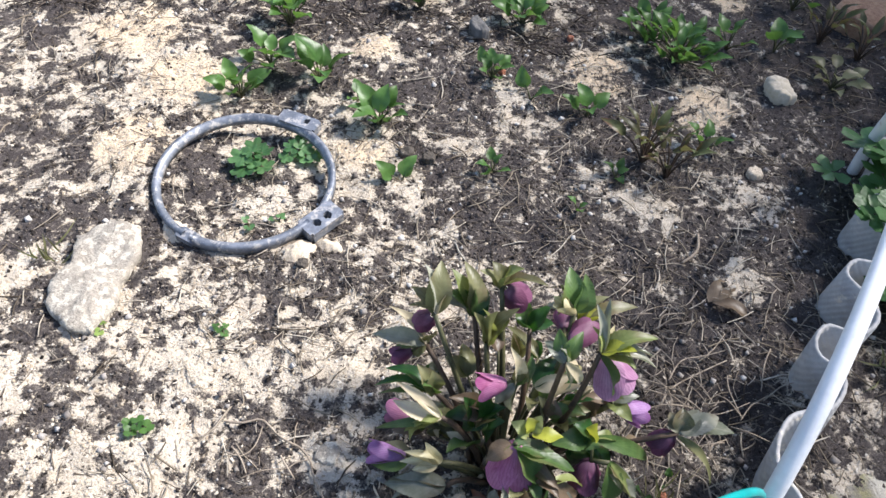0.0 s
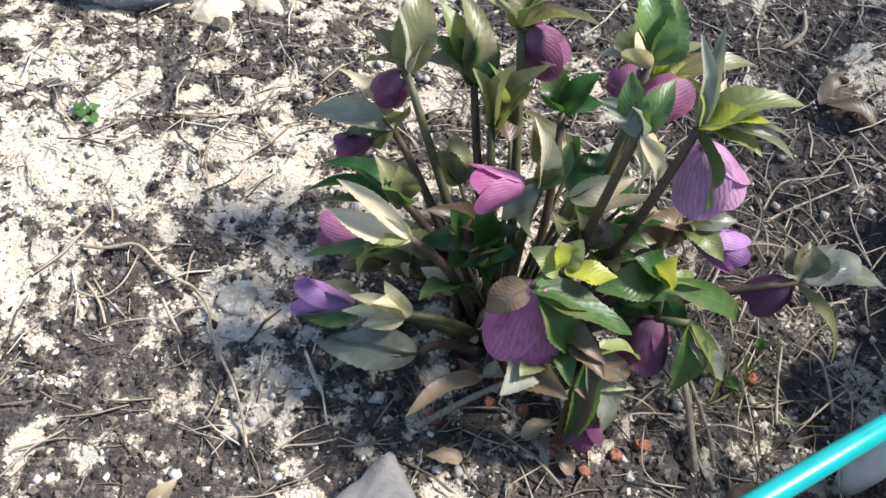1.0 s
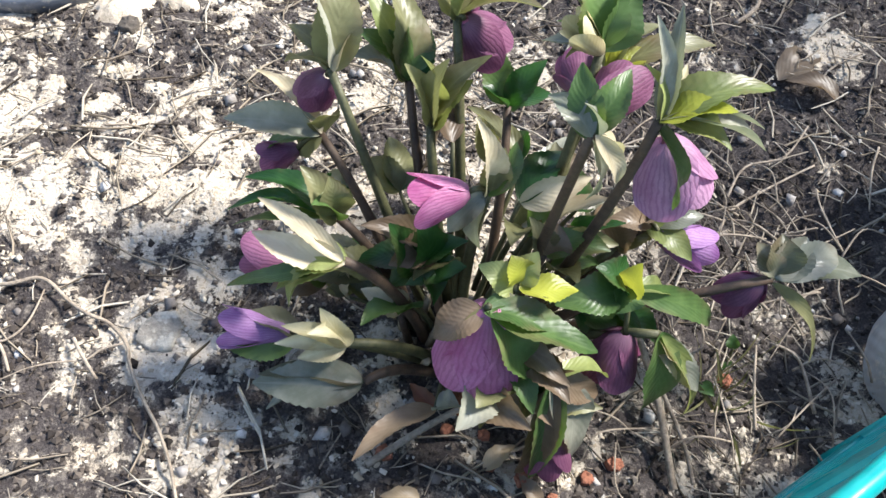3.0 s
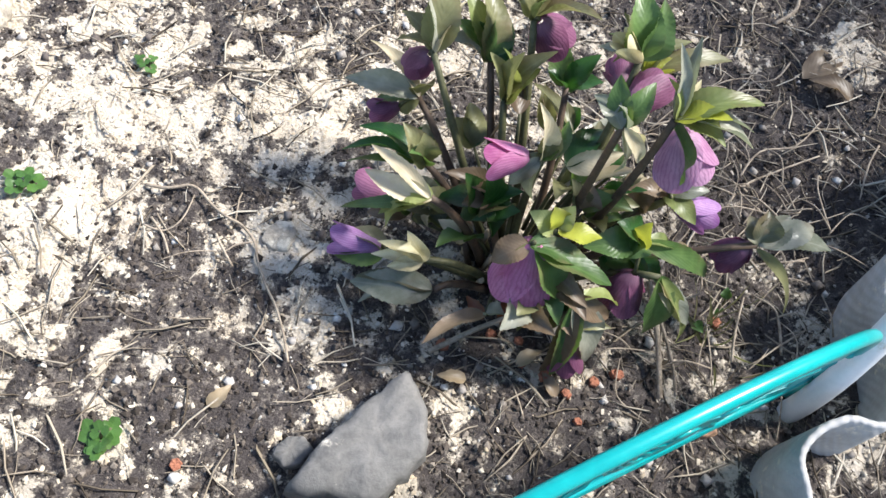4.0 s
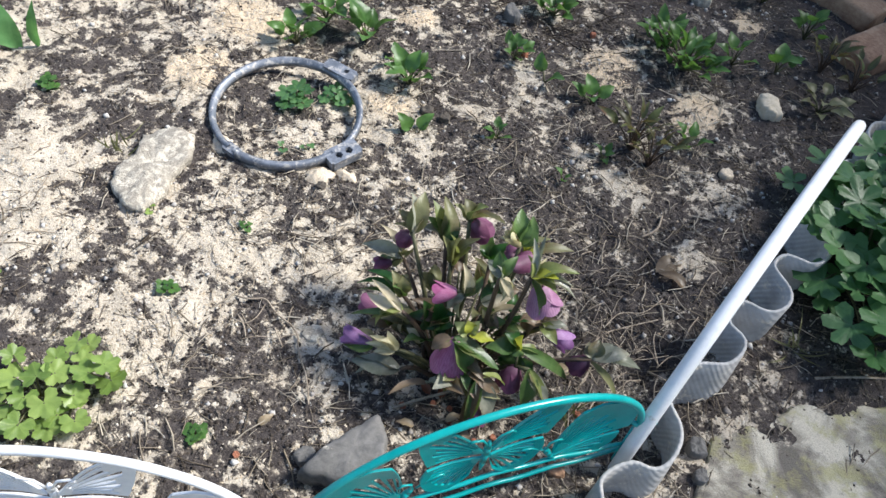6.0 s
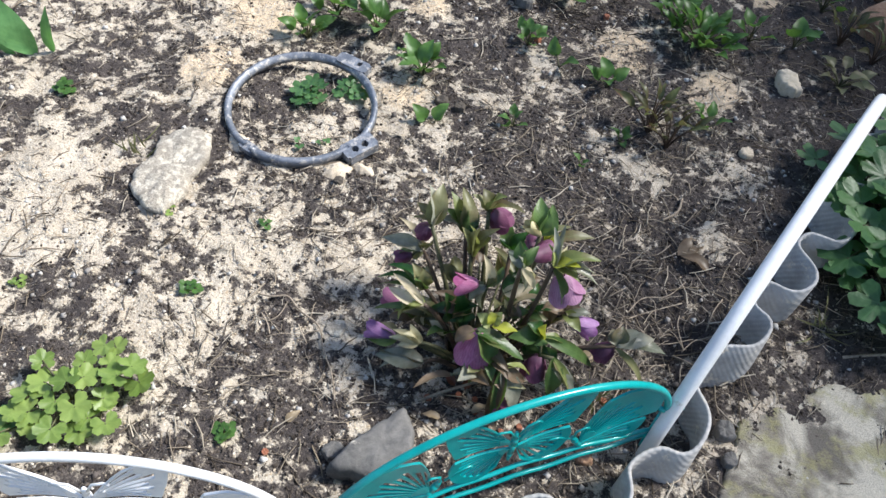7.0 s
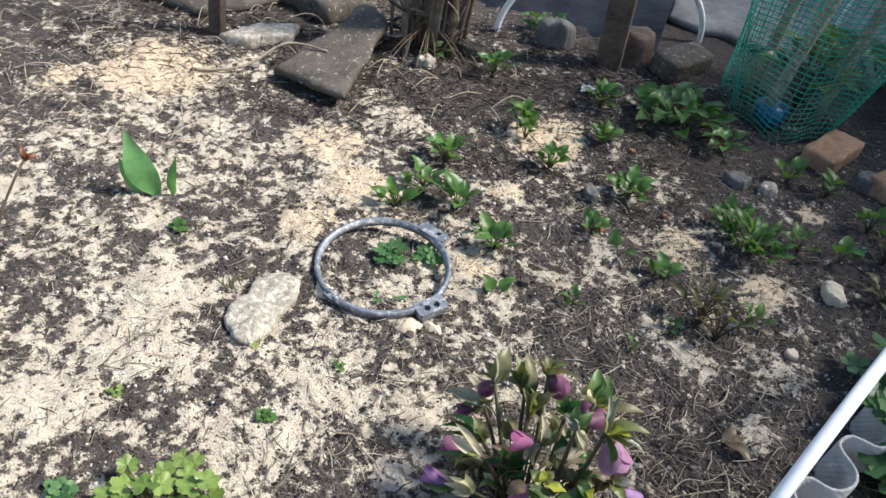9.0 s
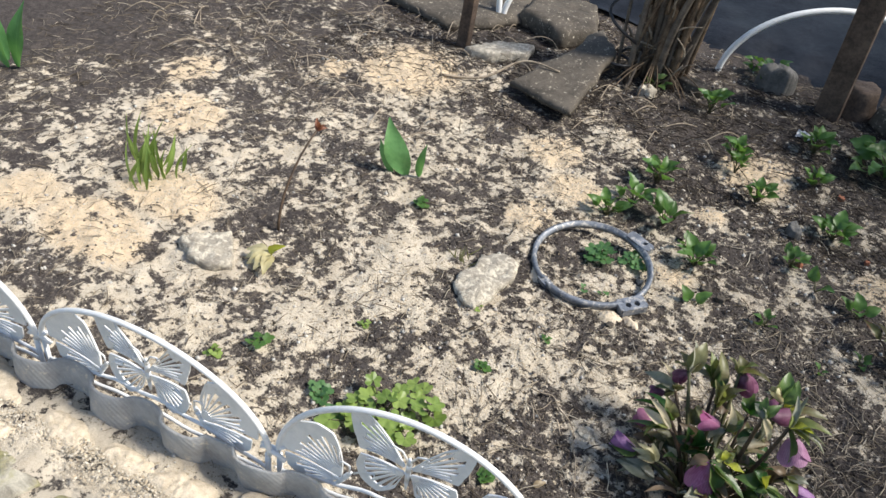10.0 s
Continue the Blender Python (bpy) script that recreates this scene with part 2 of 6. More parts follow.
def part(name, bm, material, parent=None, label="", smooth=True):
    me = bpy.data.meshes.new(name)
    bm.to_mesh(me)
    bm.free()
    if smooth:
        me.polygons.foreach_set("use_smooth", [True] * len(me.polygons))
    me.materials.append(material)
    ob = new(name, me)
    if parent is not None:
        ob.parent = parent
        ob.matrix_parent_inverse = PLACE.get(parent.name, Matrix()).inverted()
    return tagged(ob, label) if label else ob


PLACE = {}


def thing(name, place, label, category, group="", kind=""):
    """An Empty at a thing's base."""
    ob = new(name)
    ob.empty_display_size = 0.02
    ob.matrix_world = Matrix.Translation(place)
    PLACE[ob.name] = Matrix.Translation(place)
    return tagged(ob, label, category, group, kind)


def tube(points, radius, sides=8, taper=1.0):
    """Verts, faces of a round bar along points; the radius runs to radius * taper."""
    pts = [Vector(p) for p in points]
    verts, faces, n = [], [], len(pts)
    side = None
    for i, p in enumerate(pts):
        d = (pts[min(i + 1, n - 1)] - pts[max(i - 1, 0)]).normalized()
        if side is None:
            side = d.orthogonal().normalized()
        side = (side - d * side.dot(d)).normalized()
        up = d.cross(side)
        r = radius * (1 + (taper - 1) * i / (n - 1))
        for k in range(sides):
            a = 2 * math.pi * k / sides
            verts.append(p + side * (math.cos(a) * r) + up * (math.sin(a) * r))
    for i in range(n - 1):
        for k in range(sides):
            a, b = i * sides + k, i * sides + (k + 1) % sides
            faces.append((a, b, b + sides, a + sides))
    faces.append(tuple(range(sides - 1, -1, -1)))
    faces.append(tuple(range((n - 1) * sides, n * sides)))
    return verts, faces


def bm_of(verts, faces):
    bm = bmesh.new()
    vs = [bm.verts.new(v) for v in verts]
    for f in faces:
        try:
            bm.faces.new([vs[i] for i in f])
        except ValueError:
            pass
    return bm


def add_to(bm, verts, faces):
    vs = [bm.verts.new(v) for v in verts]
    for f in faces:
        bm.faces.new([vs[i] for i in f])
    return bm


def bezier(a, b, c, n):
    a, b, c = Vector(a), Vector(b), Vector(c)
    return [a * (1 - s) ** 2 + b * 2 * s * (1 - s) + c * s * s for s in (i / (n - 1) for i in range(n))]


RNG = np.random.RandomState(7)
rnd = random.Random(11)


# ---- ground ----
LATTICE = [np.random.RandomState(40 + i).rand(64, 64) for i in range(4)]


def lump(x, y, scale, seed=0):
    """Smooth random heights from 0 to 1 with waves of about 1 / scale metres."""
    g = LATTICE[seed % 4]
    u, v = np.asarray(x) * scale + 17.3 * seed, np.asarray(y) * scale + 9.1 * seed
    i, j = np.floor(u).astype(int), np.floor(v).astype(int)
    fu, fv = u - i, v - j
    fu, fv = fu * fu * (3 - 2 * fu), fv * fv * (3 - 2 * fv)
    a, b, c, d = g[i % 64, j % 64], g[(i + 1) % 64, j % 64], g[i % 64, (j + 1) % 64], g[(i + 1) % 64, (j + 1) % 64]
    return (a * (1 - fu) + b * fu) * (1 - fv) + (c * (1 - fu) + d * fu) * fv


# patches on the bed: x, y, half-widths along x and y, strength
FRESH = [
    (-1.09, 0.57, 0.19, 0.20, 1.0), (-1.30, 0.38, 0.055, 0.07, 1.0), (0.18, 0.876, 0.14, 0.16, 1.0), (-0.28, 0.08, 0.075, 0.08, 1.0), (-0.40, 0.47, 0.12, 0.12, 0.7),
    (-0.24, 0.30, 0.12, 0.10, 0.7), (0.674, 0.49, 0.08, 0.085, 1.0), (0.90, 0.39, 0.075, 0.07, 1.0), (1.03, 0.87, 0.06, 0.09, 0.9), (0.144, 0.49, 0.055, 0.06, 0.8), (0.17, 0.137, 0.06, 0.055, 0.7),
    (-1.11, -0.56, 0.18, 0.11, 0.9), (-1.12, -0.80, 0.18, 0.11, 1.0), (-1.38, -0.82, 0.10, 0.10, 0.8), (-1.41, -0.24, 0.15, 0.13, 0.8), (-1.63, -0.02, 0.09, 0.12, 0.8),
]
PALE = [
    (0.758, 0.058, 0.055, 0.05, 0.7), (0.913, -0.121, 0.06, 0.065, 0.9), (0.76, -0.145, 0.035, 0.035, 0.8), (0.997, 0.10, 0.05, 0.055, 0.7), (-0.40, -0.48, 0.09, 0.10, 1.0),
    (-0.45, -0.31, 0.09, 0.07, 1.0), (-0.47, -0.66, 0.09, 0.07, 0.9), (0.36, 0.185, 0.04, 0.035, 0.7), (0.0, -0.03, 0.055, 0.045, 0.5), (-0.07, 0.10, 0.05, 0.04, 0.4), (-0.27, 0.70, 0.11, 0.08, 0.7), (0.60, 0.79, 0.09, 0.08, 0.6),
    (-0.84, -0.66, 0.10, 0.08, 0.8), (-0.02, -0.575, 0.08, 0.085, 0.6), (-0.45, -0.97, 0.06, 0.05, 0.9), (0.01, -0.41, 0.05, 0.04, 0.7), (0.35, -0.70, 0.05, 0.05, 0.5),
    (-0.45, -1.20, 0.16, 0.12, 0.9), (-0.15, -1.12, 0.09, 0.08, 0.8), (-0.65, -1.28, 0.10, 0.10, 0.8),
]
BARE = [
    (0.50, 0.00, 0.15, 0.11, 0.9), (0.35, 0.42, 0.09, 0.14, 0.5), (0.81, -0.30, 0.13, 0.15, 1.0), (-0.61, 0.54, 0.18, 0.10, 0.6), (-0.42, 0.06, 0.09, 0.14, 0.7),
    (0.16, -0.63, 0.11, 0.06, 0.45), (0.42, -0.58, 0.15, 0.10, 0.5), (-2.05, -0.10, 0.35, 0.28, 0.9), (-1.30, 0.07, 0.11, 0.17, 0.6), (-0.19, 0.80, 0.11, 0.11, 0.7), (-0.60, 0.66, 0.20, 0.13, 1.2), (0.0, 0.62, 0.10, 0.10, 0.6), (-0.25, 1.0, 0.35, 0.2, 0.9), (-1.5, 0.35, 0.2, 0.2, 0.7), (-0.75, 0.45, 0.2, 0.12, 0.5),
    (-0.30, -0.73, 0.08, 0.04, 0.8), (0.24, -0.72, 0.05, 0.04, 0.4), (-1.56, -0.68, 0.09, 0.11, 0.6), (-0.85, -0.52, 0.06, 0.08, 0.6), (-0.40, -0.15, 0.06, 0.09, 0.5)
]


def patch(x, y, spot):
    hx, hy, rx, ry, s = spot
    return s * np.exp(-((((x - hx) / rx) ** 2 + ((y - hy) / ry) ** 2) ** 1.5))


def dustiness(x, y):
    x, y = np.asarray(x, float), np.asarray(y, float)
    d = 0.42 + 0.085 * np.clip(0.15 - x, -0.6, 0.5) - 0.08 * np.clip((x - 0.40) * 3, 0, 1)
    d = d - 0.11 * np.clip((y - 0.1) * 3, 0, 1) * np.clip((x + 0.1) * 3, 0, 1) - 0.20 * np.clip((y - 0.62) * 3, 0, 1) - 0.16 * np.clip((-1.2 - x + 0.6 * y) * 2.5, 0, 1) - 0.25 * np.clip((x - 1.0) * 4, 0, 1)
    d = d + 0.30 * (lump(x, y, 6, 1) - 0.5) + 0.28 * (lump(x, y, 13, 2) - 0.5)
    for spot in FRESH + PALE:
        d = d + 0.60 * patch(x, y, spot)
    for spot in BARE:
        d = d - 0.26 * patch(x, y, spot)
    return np.clip(d, 0, 1)


def heaped(x, y):
    x, y = np.asarray(x, float), np.asarray(y, float)
    h = 0 * x
    for spot in FRESH:
        h = np.maximum(h, patch(x, y, spot))
    return h


def cover(x, y):
    """Over 0.5 where sawdust lies: blotches of a few centimetres, the more the dustier the place."""
    f = 0.24 * lump(x, y, 21, 2) + 0.34 * lump(x, y, 43, 1) + 0.42 * lump(x, y, 92, 3)
    x, y = np.asarray(x, float), np.asarray(y, float)
    out = np.clip(np.maximum(np.maximum(-2.0 - x, x - 1.3), np.maximum(-1.9 - y, y - 1.6)) * 3, 0, 1)
    return f + (dustiness(x, y) - 0.5) * 0.62 - 0.8 * out


def ground_z(x, y):
    x, y = np.asarray(x, float), np.asarray(y, float)
    near = np.clip(1.4 - np.hypot(x, y) / 3.0, 0, 1)
    z = 0.022 * (lump(x, y, 4, 0) - 0.5) + 0.012 * (lump(x, y, 17, 1) - 0.5) + 0.009 * (lump(x, y, 47, 2) - 0.5) + 0.005 * (lump(x, y, 110, 3) - 0.5)
    z = z - 0.05 * np.exp(-(((x - 0.80) / 0.10) ** 2 + ((y + 0.42) / 0.12) ** 2))
    for spot in FRESH + PALE:
        z = z + 0.008 * patch(x, y, spot)
    return z * near - 0.002


def gz(x, y):
    return float(ground_z(x, y))


def ground_material():
    n = Nodes("soil_and_sawdust")
    v = n.coords()
    dust = n.tree.nodes.new("ShaderNodeAttribute")
    dust.attribute_name = "dust"
    blot = n.math("MULTIPLY", n.math("SUBTRACT", n.noise(v, 120, 6, 0.74), 0.5), 0.92)
    mask = n.range(n.math("ADD", blot, dust.outputs["Fac"]), 0.455, 0.570)
    fine, mid = n.noise(v, 420, 5, 0.75), n.noise(v, 60, 6, 0.7)
    soil = n.ramp(n.math("ADD", n.math("MULTIPLY", fine, 0.6), n.math("MULTIPLY", mid, 0.4)), [(0.28, (0.016, 0.014, 0.0145)), (0.48, (0.056, 0.048, 0.046)), (0.62, (0.12, 0.104, 0.096)), (0.75, (0.26, 0.232, 0.21))])
    saw = n.ramp(n.math("ADD", n.math("MULTIPLY", fine, 0.55), n.math("MULTIPLY", n.noise(v, 12, 4), 0.45)), [(0.3, (0.34, 0.28, 0.21)), (0.5, (0.55, 0.48, 0.385)), (0.7, (0.69, 0.625, 0.53))])
    heap = n.tree.nodes.new("ShaderNodeAttribute")
    heap.attribute_name = "heap"
    fresh = n.ramp(n.math("ADD", n.math("MULTIPLY", fine, 0.6), n.math("MULTIPLY", mid, 0.4)), [(0.3, (0.44, 0.325, 0.205)), (0.5, (0.63, 0.49, 0.335)), (0.7, (0.78, 0.65, 0.49))])
    saw = n.mix(n.range(heap.outputs["Fac"], 0.1, 0.6, 0.0, 0.85), saw, fresh)
    thin = n.range(n.math("ADD", n.math("MULTIPLY", blot, 1.5), dust.outputs["Fac"]), 0.36, 0.50, 0.0, 0.20)
    n.color(n.mix(n.math("MAXIMUM", mask, thin), soil, saw))
    n.bsdf.inputs["Roughness"].default_value = 0.95
    n.bsdf.inputs["Specular IOR Level"].default_value = 0.1
    h = n.math("ADD", n.math("MULTIPLY", mask, 0.5), n.math("ADD", n.math("MULTIPLY", fine, 1.0), n.math("MULTIPLY", n.noise(v, 150, 5, 0.75), 0.8)))
    n.bump(h, 0.7, 0.0045)
    return n.mat


def axis_steps(a, b, step):
    inner = list(np.arange(a, b, step))
    out, d, p = [], step, b
    while p < 80:
        out.append(p)
        d *= 1.28
        p += d
    low, d, p = [], step, a
    while p > -80:
        d *= 1.28
        p -= d
        low.append(p)
    return np.array(low[::-1] + inner + out)


def grid_sheet(name, xs, ys, height, material):
    X, Y = np.meshgrid(xs, ys)
    Z = height(X, Y)
    nx, ny = len(xs), len(ys)
    i = np.arange((nx - 1) * (ny - 1))
    a = (i // (nx - 1)) * nx + i % (nx - 1)
    me = bpy.data.meshes.new(name)
    verts = np.stack([X, Y, Z], -1).reshape(-1, 3)
    faces = np.stack([a, a + 1, a + nx + 1, a + nx], -1)
    fill(me, verts, faces)
    me.materials.append(material)
    return new(name, me), X, Y


def fill(me, verts, faces):
    """Fast mesh from arrays of verts and of faces with one number of corners."""
    k = faces.shape[1]
    me.vertices.add(len(verts))
    me.vertices.foreach_set("co", np.asarray(verts, np.float32).ravel())
    me.loops.add(faces.size)
    me.loops.foreach_set("vertex_index", faces.astype(np.int32).ravel())
    me.polygons.add(len(faces))
    me.polygons.foreach_set("loop_start", np.arange(0, faces.size, k, dtype=np.int32))
    me.polygons.foreach_set("use_smooth", np.ones(len(faces), dtype=bool))
    me.update(calc_edges=True)


ground, GX, GY = grid_sheet("ground", axis_steps(-2.3, 1.5, 0.007), axis_steps(-1.3, 1.8, 0.007), ground_z, ground_material())
attr = ground.data.attributes.new("dust", "FLOAT", "POINT")
attr.data.foreach_set("value", cover(GX, GY).astype(np.float32).ravel())
attr = ground.data.attributes.new("heap", "FLOAT", "POINT")
attr.data.foreach_set("value", heaped(GX, GY).astype(np.float32).ravel())
tagged(ground, "dark crumbly garden soil strewn with pale sawdust", "ground", kind="structure")


def scatter(name, template, faces, places, sizes, material, label, category, flat=1.0, tilt=0.5, lift=0.3, stretch=None, jitter=0.35, smooth=True, base=None):
    """Many small bits in one mesh: a shape turned, sized and laid on the ground at each place."""
    n = len(places)
    t = np.asarray(template, float)
    pts = (t[None] * (1 + 0.35 * (RNG.rand(n, len(t), 1) - 0.5)) + (jitter - 0.35) * (RNG.rand(n, len(t), 3) - 0.5)) * sizes[:, None, None]
    if stretch is not None:
        pts[:, :, 0] *= stretch[:, None]
    pts[:, :, 2] *= flat
    a, b, c = RNG.rand(n) * 6.283, (RNG.rand(n) - 0.5) * 2 * tilt, (RNG.rand(n) - 0.5) * 2 * tilt
    y, z = pts[:, :, 1] * np.cos(b)[:, None] - pts[:, :, 2] * np.sin(b)[:, None], pts[:, :, 1] * np.sin(b)[:, None] + pts[:, :, 2] * np.cos(b)[:, None]
    x, z = pts[:, :, 0] * np.cos(c)[:, None] - z * np.sin(c)[:, None], pts[:, :, 0] * np.sin(c)[:, None] + z * np.cos(c)[:, None]
    X = x * np.cos(a)[:, None] - y * np.sin(a)[:, None] + places[:, :1]
    Y = x * np.sin(a)[:, None] + y * np.cos(a)[:, None] + places[:, 1:2]
    Z = z + ((ground_z(places[:, 0], places[:, 1]) if base is None else base) + sizes * lift * flat)[:, None]
    f = (np.asarray(faces)[None] + (np.arange(n) * len(t))[:, None, None]).reshape(-1, len(faces[0]))
    me = bpy.data.meshes.new(name)
    fill(me, np.stack([X, Y, Z], -1).reshape(-1, 3), f)
    if not smooth:
        me.polygons.foreach_set("use_smooth", np.zeros(len(me.polygons), dtype=bool))
    me.materials.append(material)
    return tagged(new(name, me), label, category, kind="stuff")


def spread(n, x0, x1, y0, y1, weight, seed):
    """n places, the more the heavier the weight (0 to 1) there, and none outside the bed's edging."""
    r = np.random.RandomState(seed)
    p = np.empty((0, 2))
    while len(p) < n:
        q = np.stack([r.uniform(x0, x1, 4 * n), r.uniform(y0, y1, 4 * n)], -1)
        q = q[r.rand(4 * n) < weight(q[:, 0], q[:, 1])]
        p = np.concatenate([p, q])
    return p[:n]


OCTA = [(1, 0, 0), (0, 1, 0), (-1, 0, 0), (0, -1, 0), (0, 0, 1), (0, 0, -1)]
OCTA_F = [(0, 1, 4), (1, 2, 4), (2, 3, 4), (3, 0, 4), (1, 0, 5), (2, 1, 5), (3, 2, 5), (0, 3, 5)]
CHIP = [(-1, -0.6, 0), (1, -0.5, 0.1), (0.9, 0.6, 0), (-0.8, 0.5, 0.12), (-0.5, -0.3, 0.35), (0.6, 0.2, 0.4)]
CHIP_F = [(0, 1, 4), (1, 5, 4), (1, 2, 5), (2, 3, 5), (3, 4, 5), (3, 0, 4)]

SOIL_BITS = loose("soil_bits", [(0.0, (0.022, 0.018, 0.016)), (0.5, (0.077, 0.063, 0.053)), (0.9, (0.14, 0.117, 0.098)), (1.0, (0.27, 0.23, 0.19))])
SAW_BITS = loose("sawdust_bits", [(0.0, (0.44, 0.355, 0.25)), (0.4, (0.51, 0.445, 0.35)), (0.8, (0.61, 0.54, 0.44)), (1.0, (0.69, 0.63, 0.54))])
STRAW_BITS = loose("straw_bits", [(0.0, (0.09, 0.07, 0.05)), (0.35, (0.18, 0.147, 0.11)), (0.75, (0.35, 0.29, 0.22)), (1.0, (0.52, 0.46, 0.37))])
PALE_STRAW = loose("pale_straw", [(0.0, (0.22, 0.18, 0.13)), (0.5, (0.42, 0.36, 0.28)), (1.0, (0.62, 0.56, 0.46))])
DARK_BITS = loose("dark_litter_bits", [(0.0, (0.018, 0.015, 0.014)), (0.7, (0.06, 0.048, 0.04)), (1.0, (0.13, 0.105, 0.085))])
STONE_BITS = loose("stone_bits", [(0.0, (0.12, 0.10, 0.09)), (0.35, (0.26, 0.235, 0.21)), (0.7, (0.46, 0.43, 0.40)), (1.0, (0.66, 0.64, 0.60))])

p = spread(95000, -1.6, 1.4, -1.2, 1.6, lambda x, y: np.clip((0.56 - cover(x, y)) * 6, 0.08, 1) * np.exp(-((x - 0.3) ** 2 + (y + 0.3) ** 2) / 1.2), 1)
scatter("soil_crumbs", OCTA, OCTA_F, p, 0.0010 + 0.0040 * RNG.rand(len(p)) ** 4, SOIL_BITS, "small dark crumbs of dry soil on the bed", "soil", 0.7, jitter=0.9, smooth=False)
p = spread(95000, -1.6, 1.4, -1.2, 1.6, lambda x, y: np.clip((cover(x, y) - 0.44) * 9, 0.03, 1) * np.exp(-((x - 0.1) ** 2 + (y + 0.3) ** 2) / 1.5), 2)
scatter("sawdust", CHIP, CHIP_F, p, 0.0010 + 0.0028 * RNG.rand(len(p)) ** 3, SAW_BITS, "pale dry sawdust and wood chips on the soil", "sawdust", 0.9, 0.6, 0.1)
p = spread(4500, -1.6, 1.1, -1.1, 1.2, lambda x, y: np.exp(-(((cover(x, y) - 0.49) / 0.06) ** 2)) * np.exp(-((x - 0.1) ** 2 + (y + 0.3) ** 2) / 0.9), 5)
scatter("sawdust_clots", OCTA, OCTA_F, p, 0.0012 + 0.0032 * RNG.rand(len(p)) ** 2.5, SAW_BITS, "pale clots of sawdust on the dark soil", "sawdust", 0.6, 0.5, 0.25, jitter=1.0)
BAR = [(-1, -0.04, 0), (-1, 0.04, 0), (-1, 0, 0.07), (0.1, 0.08, 0.06), (0.1, 0.16, 0.06), (0.1, 0.12, 0.13), (1, -0.03, 0), (1, 0.03, 0), (1, 0, 0.05)]
BAR_F = [(0, 3, 4, 1), (1, 4, 5, 2), (2, 5, 3, 0), (3, 6, 7, 4), (4, 7, 8, 5), (5, 8, 6, 3)]
p = spread(26000, -2.3, 1.4, -1.2, 1.8, lambda x, y: 0.28 + 0.40 * np.clip(lump(x, y, 5, 3) * 2 - 0.6, 0, 1) + 0.32 * np.clip(np.maximum((x - 0.2) * 3, np.maximum((y - 0.6) * 3, (-1.0 - x + 0.6 * y) * 2)), 0, 1), 3)
scatter("plant_litter", BAR, BAR_F, p, 0.004 + 0.024 * RNG.rand(len(p)) ** 2.4, STRAW_BITS, "dry straw, rootlets and stalk bits on the soil", "litter", 1.0, 0.25, 0.12)
p = spread(1500, -0.1, 1.05, -0.8, 0.6, lambda x, y: np.clip(0.25 + 0.75 * np.exp(-(((x - 0.7) / 0.3) ** 2 + ((y + 0.3) / 0.35) ** 2)), 0, 1), 6)
scatter("straw", BAR, BAR_F, p, 0.010 + 0.026 * RNG.rand(len(p)) ** 2, PALE_STRAW, "pale dry straw and broken stalks on the soil", "straw", 0.7, 0.2, 0.2)
p = spread(7000, -1.5, 0.7, 0.5, 1.6, lambda x, y: 0.3 + 0.7 * np.clip((0.5 - cover(x, y)) * 8, 0, 1), 7)
scatter("dark_plant_litter", BAR, BAR_F, p, 0.006 + 0.022 * RNG.rand(len(p)) ** 2, DARK_BITS, "dark rotted stalk bits and leaves on soil", "litter", 1.6, 0.3, 0.2)
p = spread(9000, -1.6, 1.4, -1.2, 1.7, lambda x, y: 0.3 + 0.7 * np.clip(lump(x, y, 4, 2) * 2 - 0.6, 0, 1) + 0 * x, 4)
scatter("gravel", OCTA, OCTA_F, p, 0.0015 + 0.007 * RNG.rand(len(p)) ** 4, STONE_BITS, "small grey and brown pebbles in the soil", "gravel", 0.75, 0.6, 0.2, jitter=0.8)


# ---- the ring and the stones ----
def stone(name, outline, height, place, turn, material, label, category="stone", tilt=(0, 0), rough=0.12, group=""):
    """A broken flat stone from an outline of (x, y) corners in metres, with a worn upper edge and an uneven face."""
    seed = int(abs(place[0]) * 997 + abs(place[1]) * 577 + abs(outline[0][0]) * 313)
    r = random.Random(seed)
    bm = bmesh.new()
    n, cuts = len(outline), 7
    pts = []
    for i in range(n):
        a, b = Vector(outline[i]), Vector(outline[(i + 1) % n])
        for k in range(cuts):
            q = a.lerp(b, k / cuts)
            j = (b - a).length * (0.035 if k else 0.015)
            pts.append(q + Vector((r.uniform(-j, j), r.uniform(-j, j))))
    mid = sum(pts, Vector((0, 0))) / len(pts)
    span = max((q - mid).length for q in pts)
    rings = []
    for s, z in ((1.0, -0.35), (1.02, 0.1), (1.03, 0.45), (1.0, 0.78), (0.95, 0.95), (0.85, 1.0), (0.7, 1.02), (0.52, 1.03), (0.34, 1.02), (0.16, 1.0)):
        row = []
        for q in pts:
            c = mid + (q - mid) * s
            g = float(lump(c.x + seed, c.y, 2.2 / span, 0)) + 0.6 * float(lump(c.x, c.y + seed, 6.0 / span, 1)) + 0.35 * float(lump(c.x, c.y, 15.0 / span, 2)) - 0.98
            side = 1 + 0.05 * (float(lump(c.x + z * height, c.y, 9.0 / span, 3)) - 0.5) * (z > -0.2)
            c = mid + (c - mid) * side
            row.append(bm.verts.new((c.x, c.y, z * height + height * rough * (2.2 * g + r.uniform(-0.12, 0.12)) * (z > 0))))
        rings.append(row)
    for a, b in zip(rings, rings[1:]):
        for i in range(len(pts)):
            k = (i + 1) % len(pts)
            bm.faces.new((a[i], a[k], b[k], b[i]))
    bm.faces.new(rings[-1])
    bm.faces.new(rings[0][::-1])
    ob = part(name, bm, material, None, "", True)
    ob.matrix_world = pose(*place, tilt[0], tilt[1], turn)
    return tagged(ob, label, category, group)


